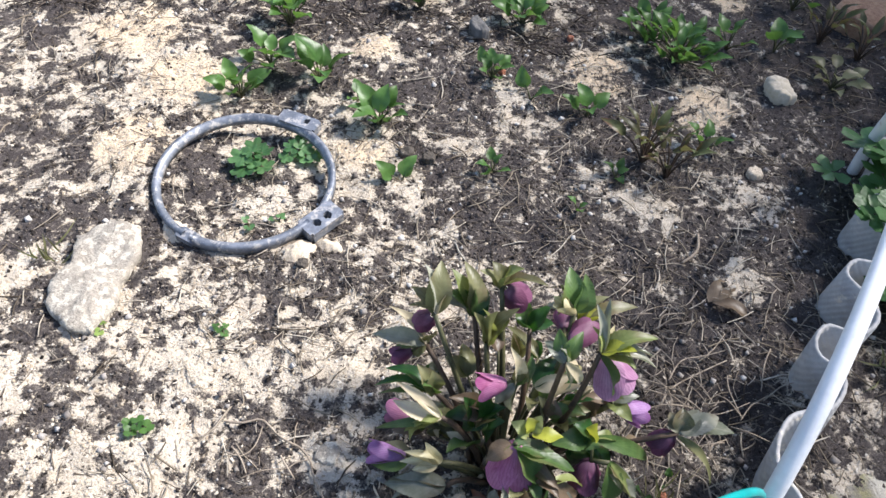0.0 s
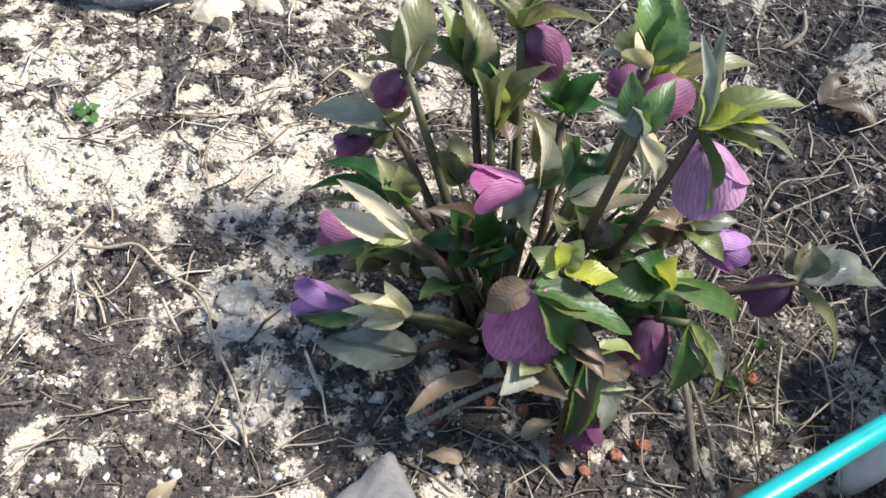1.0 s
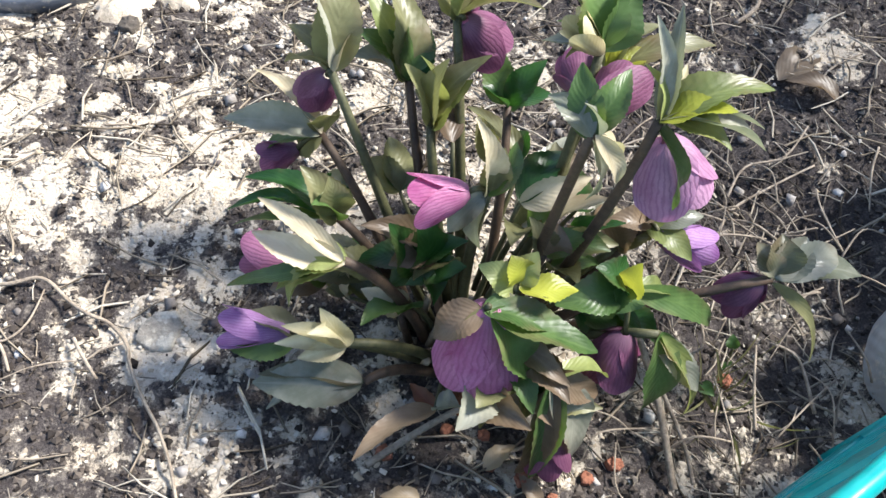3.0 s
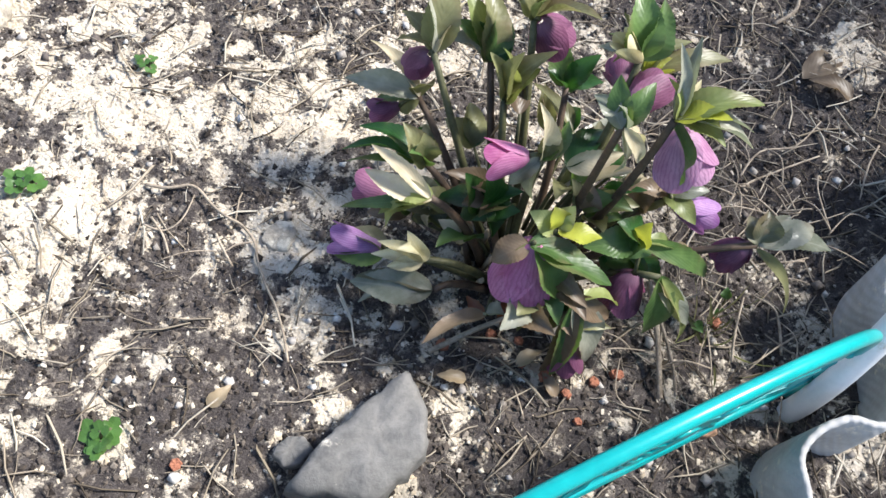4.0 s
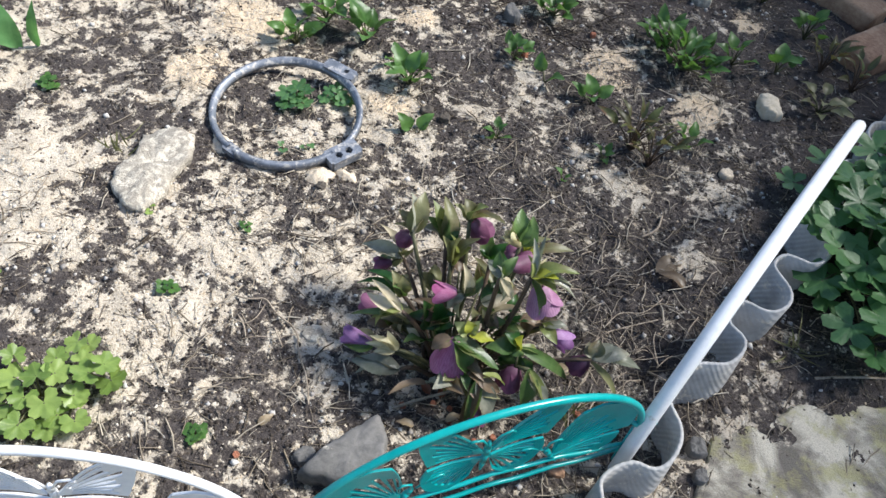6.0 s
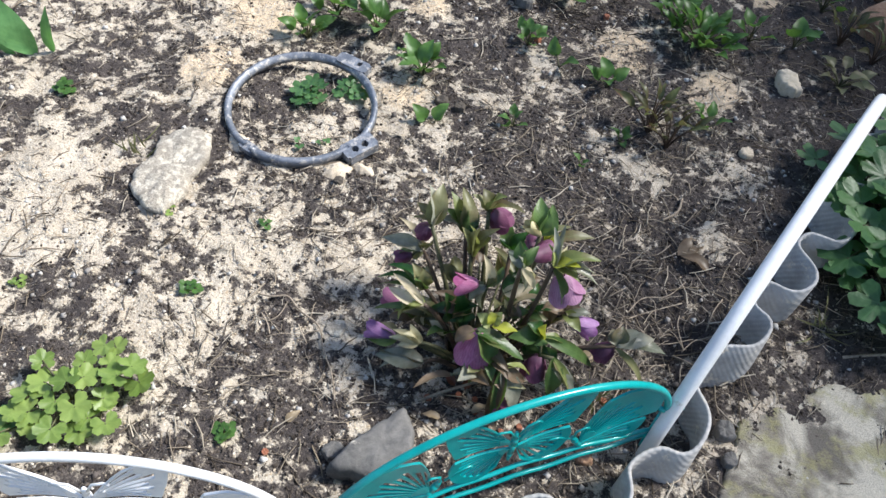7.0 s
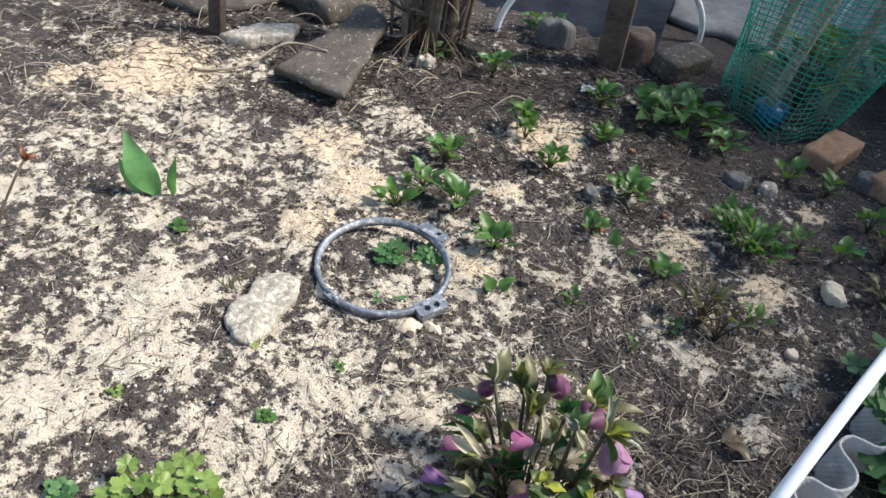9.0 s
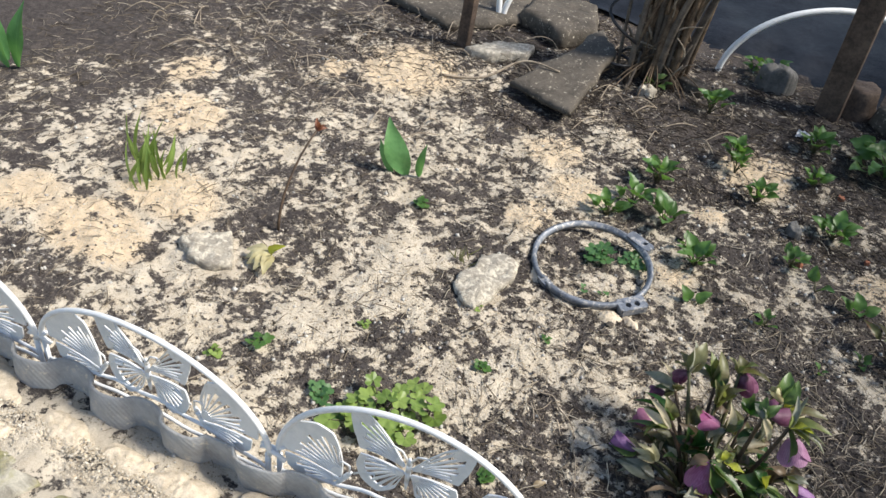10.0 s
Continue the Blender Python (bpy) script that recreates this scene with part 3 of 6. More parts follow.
def clamp_ring():
    ring = new("metal_ring")
    tagged(ring, "grey metal clamp ring with bolt lugs lying on the soil", "metal ring")
    R, w, h = 0.171, 0.015, 0.019

    def sweep(a0, a1, r_in, r_out, z0, z1, n, lip=0.0):
        verts, faces = [], []
        sect = [(r_in, z0), (r_out, z0), (r_out, z1 - 0.003), (r_out - 0.004, z1), (r_in + 0.006, z1), (r_in + 0.003, z1 - lip), (r_in, z1 - lip - 0.002)]
        m = len(sect)
        for i in range(n + 1):
            a = radians(a0 + (a1 - a0) * i / n)
            verts += [(math.cos(a) * q, math.sin(a) * q, z) for q, z in sect]
        for i in range(n):
            for k in range(m):
                a, b = i * m + k, i * m + (k + 1) % m
                faces.append((a, b, b + m, a + m))
        faces += [tuple(range(m)), tuple(range(n * m + m - 1, n * m - 1, -1))]
        return verts, faces

    part("band", bm_of(*sweep(-112, 243, R - w, R, 0.0, h, 90, 0.006)), METAL, ring)
    part("overlap_band", bm_of(*sweep(-108, -34, R - w + 0.004, R + 0.005, 0.004, h + 0.007, 24, 0.003)), METAL, ring, "dented grey outer band of the ring")
    # the lug with two bolt holes
    def plate(bm, cx, cy, ang, lx, ly, z0, z1, holes):
        m = Matrix.Translation((cx, cy, 0)) @ Matrix.Rotation(radians(ang), 4, "Z")
        nx, ny = 16, 10
        def kept(i, j):
            x, y = -lx + 2 * lx * (i + 0.5) / nx, -ly + 2 * ly * (j + 0.5) / ny
            return all(math.hypot(x - hx, y - hy) > hr for hx, hy, hr in holes) and abs(x) / lx + abs(y) / ly < 1.72
        top, low = {}, {}
        for i in range(nx + 1):
            for j in range(ny + 1):
                x, y = -lx + 2 * lx * i / nx, -ly + 2 * ly * j / ny
                for hx, hy, hr in holes:
                    d = math.hypot(x - hx, y - hy)
                    if 0 < d < hr * 1.5:
                        x, y = hx + (x - hx) * max(1, hr / d), hy + (y - hy) * max(1, hr / d)
                top[i, j], low[i, j] = bm.verts.new(m @ Vector((x, y, z1))), bm.verts.new(m @ Vector((x, y, z0)))
        cells = {(i, j) for i in range(nx) for j in range(ny) if kept(i, j)}
        for i, j in cells:
            q = ((i, j), (i + 1, j), (i + 1, j + 1), (i, j + 1))
            bm.faces.new([top[k] for k in q])
            bm.faces.new([low[k] for k in q[::-1]])
            for (di, dj), (a, b) in (((0, -1), (q[0], q[1])), ((1, 0), (q[1], q[2])), ((0, 1), (q[2], q[3])), ((-1, 0), (q[3], q[0]))):
                if (i + di, j + dj) not in cells:
                    bm.faces.new((top[a], low[a], low[b], top[b]))
        bmesh.ops.delete(bm, geom=[v for v in bm.verts if not v.link_faces], context="VERTS")
        return bm
    a = radians(-28)
    part("bolt_lug", plate(bmesh.new(), math.cos(a) * 0.182, math.sin(a) * 0.182, 52, 0.040, 0.022, 0.003, 0.025, [(-0.012, -0.004, 0.0075), (0.014, -0.004, 0.0075)]), METAL, ring, "bolt lug with two dark round holes", False)
    a = radians(66)
    part("rear_lug", plate(bmesh.new(), math.cos(a) * 0.176, math.sin(a) * 0.176, -18, 0.042, 0.017, 0.001, 0.020, [(0.016, 0.003, 0.006)]), METAL, ring, "rusty dust-covered rear lug", False)
    a = radians(-114)
    part("end_tab", plate(bmesh.new(), math.cos(a) * 0.164, math.sin(a) * 0.164, -24, 0.022, 0.012, 0.0, 0.015, []), METAL, ring, "bent end of the band", False)
    ring.matrix_world = pose(-0.030, 0.002, 0.008, 5.0, 0, 0)


clamp_ring()
CREAM = surface("cream_pebble", (0.46, 0.39, 0.28), (0.62, 0.54, 0.42), 20, 0.7, 0.2)
SAWDUST_LUMP = surface("sawdust_heap", (0.46, 0.38, 0.28), (0.72, 0.62, 0.49), 60, 0.95, 0.8, 0.003, 0, ((0.20, 0.165, 0.13), 90, 0.34), 0.1)


def sawdust_heap(x, y, z, rx, ry, h, turn, label):
    """A low mound of sawdust with a ragged foot."""
    r = random.Random(int(abs(x) * 9973 + abs(y) * 5779))
    sides, rings = 44, 13
    out = [1 + r.uniform(-0.03, 0.03) + 0.12 * math.sin(2 * a + x * 50) + 0.07 * math.sin(5 * a + y * 70) for a in (6.2832 * k / sides for k in range(sides))]
    verts, faces = [(0, 0, h)], []
    for i in range(1, rings + 1):
        s = i / rings
        for k in range(sides):
            a = 6.2832 * k / sides
            px, py = math.cos(a) * rx * s * out[k], math.sin(a) * ry * s * out[k]
            g = float(lump(px + x, py + y, 55, 1)) * 0.5 + float(lump(px + x, py + y, 130, 2)) * 0.5
            verts.append((px, py, h * (1 - s * s) ** 1.3 * (0.55 + 0.9 * g) + 0.010 * (g - 0.5) * s - 0.007 * s**4))
    for k in range(sides):
        faces.append((0, 1 + k, 1 + (k + 1) % sides))
    for i in range(rings - 1):
        for k in range(sides):
            a, b = 1 + i * sides + k, 1 + i * sides + (k + 1) % sides
            faces.append((a, a + sides, b + sides, b))
    ob = part("sawdust_mound", bm_of(verts, faces), SAWDUST_LUMP)
    ob.matrix_world = pose(x, y, z, 0, 0, turn)
    tagged(ob, label, "sawdust", "sawdust mounds")


for x, y, w, d, hgt, turn in ((-0.125, -0.128, 0.050, 0.032, 0.016, -30), (0.100, -0.150, 0.046, 0.026, 0.012, 30), (0.150, -0.125, 0.026, 0.022, 0.012, 0)):
    sawdust_heap(x, y, gz(x, y) - 0.001, w, d, hgt, turn, "small mound of damp sawdust against the ring")
for x, y, w, d, hgt, turn in ((-0.83, -1.25, 0.10, 0.045, 0.012, -12), (-0.62, -1.245, 0.09, 0.045, 0.014, -10), (-0.46, -1.215, 0.075, 0.04, 0.012, 10), (-0.34, -1.19, 0.085, 0.045, 0.016, 20),
                              (-0.17, -1.125, 0.09, 0.04, 0.014, 14), (-0.05, -1.10, 0.06, 0.035, 0.010, 16), (-0.72, -1.33, 0.05, 0.03, 0.008, 30), (-0.40, -1.29, 0.04, 0.025, 0.007, 60)):
    sawdust_heap(x, y, 0.011, w * 0.85, d * 0.85, hgt * 0.5, turn, "low mound of pale sawdust along the edging strip")
stone("flat_stone", [(-0.285, -0.178), (-0.239, -0.136), (-0.185, -0.143), (-0.165, -0.206), (-0.176, -0.269), (-0.168, -0.316), (-0.185, -0.373), (-0.22, -0.374), (-0.277, -0.33), (-0.287, -0.283), (-0.271, -0.236)], 0.018,
      (0, 0, -0.002), 0, PALE_STONE, "pale rough limestone dusted with sawdust", rough=0.34)
stone("flat_stone", [(-0.923, -0.69), (-0.901, -0.643), (-0.844, -0.575), (-0.787, -0.626), (-0.739, -0.675), (-0.78, -0.713), (-0.841, -0.724)], 0.020,
      (0, 0, -0.002), 0, PALE_STONE, "pale angular stone covered with sawdust", rough=0.35)
stone("flat_stone", [(0.389, -0.668), (0.415, -0.702), (0.422, -0.746), (0.384, -0.799), (0.297, -0.801), (0.317, -0.757), (0.352, -0.707)], 0.042,
      (0, 0, -0.005), 0, GREY_STONE, "dark grey wedge-shaped stone beside the teal border", rough=0.10)
stone("rock_slab", [(-0.08, 0.03), (0.0, 0.62), (0.14, 0.44), (0.19, -0.03), (0.12, -0.02), (0.06, -0.01)], 0.024,
      (-0.65, 0.70, 0.028), 0, BROWN_STONE, "large brown-grey rock slab leaning up from the soil", tilt=(5, -3), rough=0.10)
stone("rock_slab", [(-0.80, 1.22), (-0.70, 1.36), (-0.82, 1.62), (-1.06, 1.56), (-1.04, 1.30)], 0.07,
      (0, 0, 0.0), 0, BROWN_STONE, "brown-grey rock behind the large slab")
stone("rock_slab", [(-0.93, 0.86), (-0.82, 0.98), (-0.84, 1.08), (-0.97, 1.0), (-1.03, 0.84)], 0.035,
      (0, 0, 0.0), 0, PALE_STONE, "small pale flat rock beside the slab")
stone("rock_slab", [(-1.6, 1.05), (-1.2, 0.98), (-1.02, 1.3), (-1.2, 1.7), (-1.9, 1.9)], 0.04,
      (0, 0, 0.0), 0, BROWN_STONE, "broad grey-brown rock slab at the edge of the bed")
for x, y, w, h, hgt, mat, label in (
        (1.085, 0.47, 0.030, 0.045, 0.03, CREAM, "smooth cream pebble standing on end"), (0.384, 0.585, 0.025, 0.035, 0.03, GREY_STONE, "bluish grey pebble in the soil"),
        (0.265, 0.147, 0.018, 0.016, 0.018, BROWN_STONE, "round brown pebble in the soil"), (0.31, 0.135, 0.016, 0.014, 0.016, BROWN_STONE, "round brown pebble in the soil"),
        (0.225, -0.532, 0.022, 0.020, 0.007, PALE_STONE, "flat pale brown stone chip on soil"), (0.116, -0.18, 0.012, 0.011, 0.012, BROWN_STONE, "round brown pebble in the soil"),
        (0.98, 0.188, 0.02, 0.018, 0.014, SAWDUST_LUMP, "lump of cream clotted sawdust"), (0.294, -0.76, 0.02, 0.016, 0.016, GREY_STONE, "grey pebble by the dark stone"),
        (0.70, -0.66, 0.02, 0.016, 0.018, BRICK, "reddish pebble behind the teal border"), (0.936, -0.545, 0.02, 0.02, 0.025, GREY_STONE, "grey pebble against the border strip"),
        (0.80, 0.93, 0.045, 0.035, 0.035, GREY_STONE, "grey stone dusted with sawdust"), (0.90, 0.93, 0.03, 0.028, 0.03, PALE_STONE, "pale yellowish pebble in the soil"),
        (-0.22, 1.30, 0.07, 0.035, 0.04, BROWN_STONE, "long flat stone under the dry stalks"), (0.03, 1.58, 0.08, 0.05, 0.10, GREY_STONE, "blocky grey stone by the post"),
        (-0.34, 1.10, 0.035, 0.03, 0.04, PALE_STONE, "pale stone at the foot of the stalks"), 
        (0.945, -0.60, 0.016, 0.014, 0.016, GREY_STONE, "grey pebble against the border strip"), (1.22, 1.15, 0.06, 0.04, 0.05, GREY_STONE, "grey stone beside the bricks")):
    q = [(math.cos(a) * w * rnd.uniform(0.8, 1.1), math.sin(a) * h * rnd.uniform(0.8, 1.1)) for a in (0.3, 1.1, 1.9, 2.8, 3.6, 4.4, 5.3)]
    stone("pebble" if max(w, h) < 0.03 else "garden_stone", q, hgt, (x, y, gz(x, y) - 0.002), rnd.uniform(0, 40), mat, label)


# ---- the edging strip, the borders and the hoops ----
EDGE = [(-2.2, -1.56), (-1.3, -1.33), (-0.8, -1.2), (-0.4, -1.122), (-0.05, -1.035), (0.3, -0.955), (0.62, -0.81), (0.8, -0.69), (0.85, -0.6), (0.93, -0.42), (1.03, -0.225), (1.1, -0.09), (1.32, 0.36), (1.55, 0.8)]


def edge_points(step=0.01):
    pts, along, total = [], [], 0.0
    vs = [Vector(p) for p in EDGE]
    for i, (a, b) in enumerate(zip(vs, vs[1:])):
        before, after = vs[max(i - 1, 0)], vs[min(i + 2, len(vs) - 1)]
        n = max(2, int((b - a).length / step))
        for k in range(n):
            s = k / n
            q = 0.5 * (2 * a + (b - before) * s + (2 * before - 5 * a + 4 * b - after) * s * s + (3 * a - before - 3 * b + after) * s**3)
            if pts:
                total += (q - pts[-1]).length
            pts.append(q)
            along.append(total)
    return pts, along


# distances along the edging at which it bulges outwards
BULGES = [-0.132, 0.068, 0.268, 0.468, 0.668, 0.868, 1.068, 1.268, 1.468, 1.669, 1.853, 2.027, 2.214, 2.418, 2.621, 2.825, 3.029, 3.232, 3.484, 3.653, 3.843, 4.043, 4.243, 4.443, 4.643, 4.843]


def edging_strip():
    pts, along = edge_points()
    verts, faces, uvs = [], [], []
    cols = []
    for i, (q, s) in enumerate(zip(pts, along)):
        d = (pts[min(i + 1, len(pts) - 1)] - pts[max(i - 1, 0)]).normalized()
        nrm = Vector((d.y, -d.x))
        ph = math.pi / 2 + 2 * math.pi * float(np.interp(s, BULGES, range(len(BULGES))))
        amp = 0.016 + 0.018 * min(1.0, max(0.0, (s - 2.6) * 3)) + 0.004 * math.sin(s * 5.3)
        cols.append((q + nrm * (amp * math.sin(ph)) + d * (-0.010 * math.sin(2 * ph)), s))
    n = len(cols)
    for i, (q, s) in enumerate(cols):
        d = (cols[min(i + 1, n - 1)][0] - cols[max(i - 1, 0)][0]).normalized()
        nrm = Vector((d.y, -d.x))
        h = 0.080 + 0.020 * min(1.0, max(0.0, (s - 2.6) * 3)) + 0.008 * math.sin(s * 4.0)
        lean = 0.010 * math.sin(s * 7.0)
        for z, o in ((-0.02, 0.0), (h * 0.5, 0.0), (h - 0.002, 0.0), (h, 0.002), (h, 0.005), (h - 0.002, 0.007), (h * 0.5, 0.007), (-0.02, 0.007)):
            c = q + nrm * (o + lean * z / h)
            verts.append((c.x, c.y, z + 0.002 * math.sin(s * 90)))
            uvs.append((s, z))
    m = 8
    for i in range(n - 1):
        for k in range(m - 1):
            a = i * m + k
            faces.append((a, a + m, a + m + 1, a + 1))
    ob = mesh_object("border_strip", verts, faces, STRIP, True, uvs)
    tagged(ob, "wavy grey ribbed plastic edging strip round the bed", "garden edging")


edging_strip()


def border_panel(a, b, height, material, label, end_z=0.10):
    """An arched openwork border panel from a to b on the ground: a butterfly in the middle, a folded one at each end."""
    a, b = Vector((*a, 0)), Vector((*b, 0))
    L = (b - a).length
    ux = (b - a) / L
    uz = Vector((0, 0, 1))
    nrm = ux.cross(uz)
    panel = thing("border_fence", a, label, "garden border", "butterfly border panels")

    def at(u, v, w=0.0):
        return a + ux * u + uz * v + nrm * w

    def bar(name, pts, r, sides=6, taper=1.0):
        return part(name, bm_of(*tube([at(*p) for p in pts], r, sides, taper)), material, panel)

    def arch(u):
        return end_z + (height - end_z) * math.sqrt(max(0.0, 1 - (2 * u / L - 1) ** 2))

    us = [L * 0.5 * (1 - math.cos(math.pi * i / 48)) for i in range(49)]
    bar("arched_rail", [(u, arch(u)) for u in us], 0.0060, 10)
    for low, rise in ((0.030, 0.020), (0.048, 0.045)):
        bar("lower_rail", [(L * i / 24, low + rise * math.sin(math.pi * i / 24) + 0.003 * math.sin(i * 1.3)) for i in range(25)], 0.0040, 8)
    for u, way in ((0.004, -1), (L - 0.004, 1)):
        bar("stake", [(u, -0.06), (u, 0.0), (u, end_z)], 0.006, 8)
        bar("end_hook", [(u - way * 0.012, end_z + 0.03), (u + way * 0.004, end_z + 0.012), (u + way * 0.022, end_z + 0.012), (u + way * 0.040, end_z + 0.002)], 0.0048, 8)

    def wing(cu, cv, sx, outline, ribs, solid):
        """A flat wing: a solid root and margin joined by ribs with slots between; outline is (degrees, reach)."""
        na, nr = ribs * 6, 12
        degs, reach = [q[0] for q in outline], [q[1] for q in outline]
        grid, cells = {}, set()
        for i in range(na + 1):
            d = degs[0] + (degs[-1] - degs[0]) * i / na
            R = float(np.interp(d, degs, reach))
            c, k = math.cos(radians(d)) * sx, math.sin(radians(d))
            while R > 0.02 and (cv + k * R > arch(min(max(cu + c * R, 0), L)) - 0.004 or not 0.004 < cu + c * R < L - 0.004):
                R *= 0.97
            for j in range(nr + 1):
                f = 0.04 + 0.96 * j / nr
                swell = 0.0035 * math.sin(math.pi * f)
                grid[i, j] = (cu + c * R * f, cv + k * R * f, swell)
        for i in range(na):
            for j in range(nr):
                f = (j + 0.5) / nr
                rib = i % 6 in (0, 5)
                edge = i < 2 or i >= na - 2
                if rib or edge or f < 0.16 or f > solid - 0.05 * ((i // 6) % 2):
                    cells.add((i, j))
        bm = bmesh.new()
        top = {q: bm.verts.new(at(g[0], g[1], g[2] + 0.0019)) for q, g in grid.items()}
        low = {q: bm.verts.new(at(g[0], g[1], g[2] - 0.0019)) for q, g in grid.items()}
        for i, j in cells:
            q = ((i, j), (i + 1, j), (i + 1, j + 1), (i, j + 1))
            bm.faces.new([top[k] for k in q])
            bm.faces.new([low[k] for k in q[::-1]])
            for (di, dj), (e, f) in (((0, -1), (q[0], q[1])), ((1, 0), (q[1], q[2])), ((0, 1), (q[2], q[3])), ((-1, 0), (q[3], q[0]))):
                if (i + di, j + dj) not in cells:
                    bm.faces.new((top[e], low[e], low[f], top[f]))
        bmesh.ops.delete(bm, geom=[v for v in bm.verts if not v.link_faces], context="VERTS")
        bmesh.ops.recalc_face_normals(bm, faces=bm.faces)
        return part("wing", bm, material, panel, "", False)

    def body(cu, cv, lean, size):
        d, e = math.sin(lean), math.cos(lean)
        pts = [(cu + d * q * size, cv + e * q * size, 0.002) for q in (-0.055, -0.03, 0.0, 0.02, 0.035)]
        bm = bmesh.new()
        rows = [tube([at(*p), at(*q)], r, 8, k)[0] for p, q, r, k in zip(pts, pts[1:], (0.0025, 0.0045, 0.0058, 0.0055), (1.8, 1.28, 0.95, 0.5))]
        for row in rows:
            add_to(bm, row, [(k, (k + 1) % 8, 8 + (k + 1) % 8, 8 + k) for k in range(8)] + [tuple(range(7, -1, -1)), tuple(range(8, 16))])
        part("butterfly_body", bm, material, panel)
        for way in (-1, 1):
            tip = [(cu + d * 0.03 + way * 0.004, cv + e * 0.03), (cu + d * 0.05 + way * 0.014, cv + e * 0.05), (cu + d * 0.055 + way * 0.030, cv + e * 0.056), (cu + d * 0.05 + way * 0.036, cv + e * 0.05)]
            bar("feeler", tip, 0.0020, 5)

    mid, cv = L * 0.5, height * 0.60
    body(mid, cv, 0.0, 1.0)
    for sx in (-1, 1):
        wing(mid + sx * 0.004, cv + 0.008, sx, [(6, 0.090), (20, 0.104), (32, 0.126), (42, 0.150), (50, 0.158), (57, 0.10)], 7, 0.80)
        wing(mid + sx * 0.004, cv - 0.006, sx, [(-74, 0.055), (-60, 0.098), (-38, 0.104), (-15, 0.098), (4, 0.088)], 8, 0.86)
    for sx in (-1, 1):
        ru = mid + sx * 0.125
        body(ru - sx * 0.004, 0.105, -sx * 0.5, 0.8)
        wing(ru, 0.105, sx, [(10, 0.135), (28, 0.150), (50, 0.150), (68, 0.142), (80, 0.122), (88, 0.06)], 9, 0.74)
        wing(ru, 0.098, sx, [(-42, 0.05), (-25, 0.09), (-8, 0.115), (8, 0.12)], 6, 0.82)
    return panel


border_panel((0.802, -0.600), (0.335, -0.917), 0.302, TEAL, "teal plastic border panel with openwork butterflies")
border_panel((0.300, -0.928), (-0.205, -1.058), 0.335, WHITE, "white plastic border panel with openwork butterflies")
border_panel((-0.215, -1.070), (-0.775, -1.165), 0.280, WHITE, "white plastic border panel with openwork butterflies")
border_panel((-0.785, -1.170), (-1.33, -1.30), 0.30, WHITE, "white plastic border panel with openwork butterflies")


def hoop(a, b, h, r, label, lean=0.0):
    a, b = Vector((*a, 0)), Vector((*b, 0))
    side = (b - a).normalized().cross(Vector((0, 0, 1)))
    pts = [a.lerp(b, 0.5 - 0.5 * math.cos(math.pi * i / 48)) + Vector((0, 0, h * math.sin(math.pi * i / 48))) + side * (lean * math.sin(math.pi * i / 48)) for i in range(49)]
    pts = [pts[0] - Vector((0, 0, 0.03))] + pts + [pts[-1] - Vector((0, 0, 0.03))]
    ob = part("plastic_hoop", bm_of(*tube(pts, r, 14)), WHITE)
    return tagged(ob, label, "hoop", "white plastic hoops")


hoop((0.80, -0.625), (1.208, 0.25), 0.378, 0.0125, "white plastic pipe hoop over the edge of the bed")


# ---- plants ----
def leaf_mesh(name, base, tip, width, material, parent, up=None, fold=0.25, sag=0.12, teeth=0.06, shape=0.75, nl=10, hollow=0.0, skew=0.0):
    """A leaf from base to tip with a folded midrib, a curve along its length and a toothed edge."""
    a, b = Vector(base), Vector(tip)
    d = b - a
    L = d.length
    if L < 1e-4:
        return None
    d /= L
    if up is None:
        up = Vector((rnd.uniform(-0.3, 0.3), rnd.uniform(-0.3, 0.3), 1))
    side = d.cross(up)
    if side.length < 1e-3:
        side = d.orthogonal()
    side.normalize()
    nrm = side.cross(d).normalized()
    roll = rnd.uniform(-0.5, 0.5) + skew
    side, nrm = side * math.cos(roll) + nrm * math.sin(roll), nrm * math.cos(roll) - side * math.sin(roll)
    cols = (-1, -0.62, 0.0, 0.62, 1)
    bend = rnd.uniform(-0.06, 0.06) * L
    wave = rnd.uniform(0, 6)
    curl = rnd.uniform(0.0, 0.16)
    verts, uvs, faces = [], [], []
    for i in range(nl + 1):
        s = i / nl
        w = width * 0.5 * (math.sin(math.pi * min(1.0, s**shape)) ** (0.9 if shape > 0.8 else 0.68)) * (1.0 - 0.25 * s**3)
        w = max(w, width * 0.03)
        tooth = 1 + teeth * (1.4 - 1.4 * (i % 3)) * (0.3 < s < 0.97)
        arc = sag * L * math.sin(math.pi * s)
        for c in cols:
            k = c * w * (tooth if abs(c) == 1 else 1)
            lift = abs(c) ** 1.5 * w * fold * 2 + math.sin(s * 9 + wave + c * 2) * w * 0.16 * abs(c) - curl * L * s**3
            lift += hollow * w * (c * c)
            v = a + d * (s * L) + side * (k * (1 - 0.25 * fold) + bend * math.sin(math.pi * s)) + nrm * (lift + arc)
            verts.append(v)
            uvs.append((0.5 + c * 0.5, s))
    m = len(cols)
    for i in range(nl):
        for k in range(m - 1):
            q = i * m + k
            faces.append((q, q + 1, q + m + 1, q + m))
    ob = mesh_object(name, verts, faces, material, True, uvs)
    if parent is not None:
        ob.parent = parent
        ob.matrix_parent_inverse = PLACE.get(parent.name, Matrix()).inverted()
    return ob


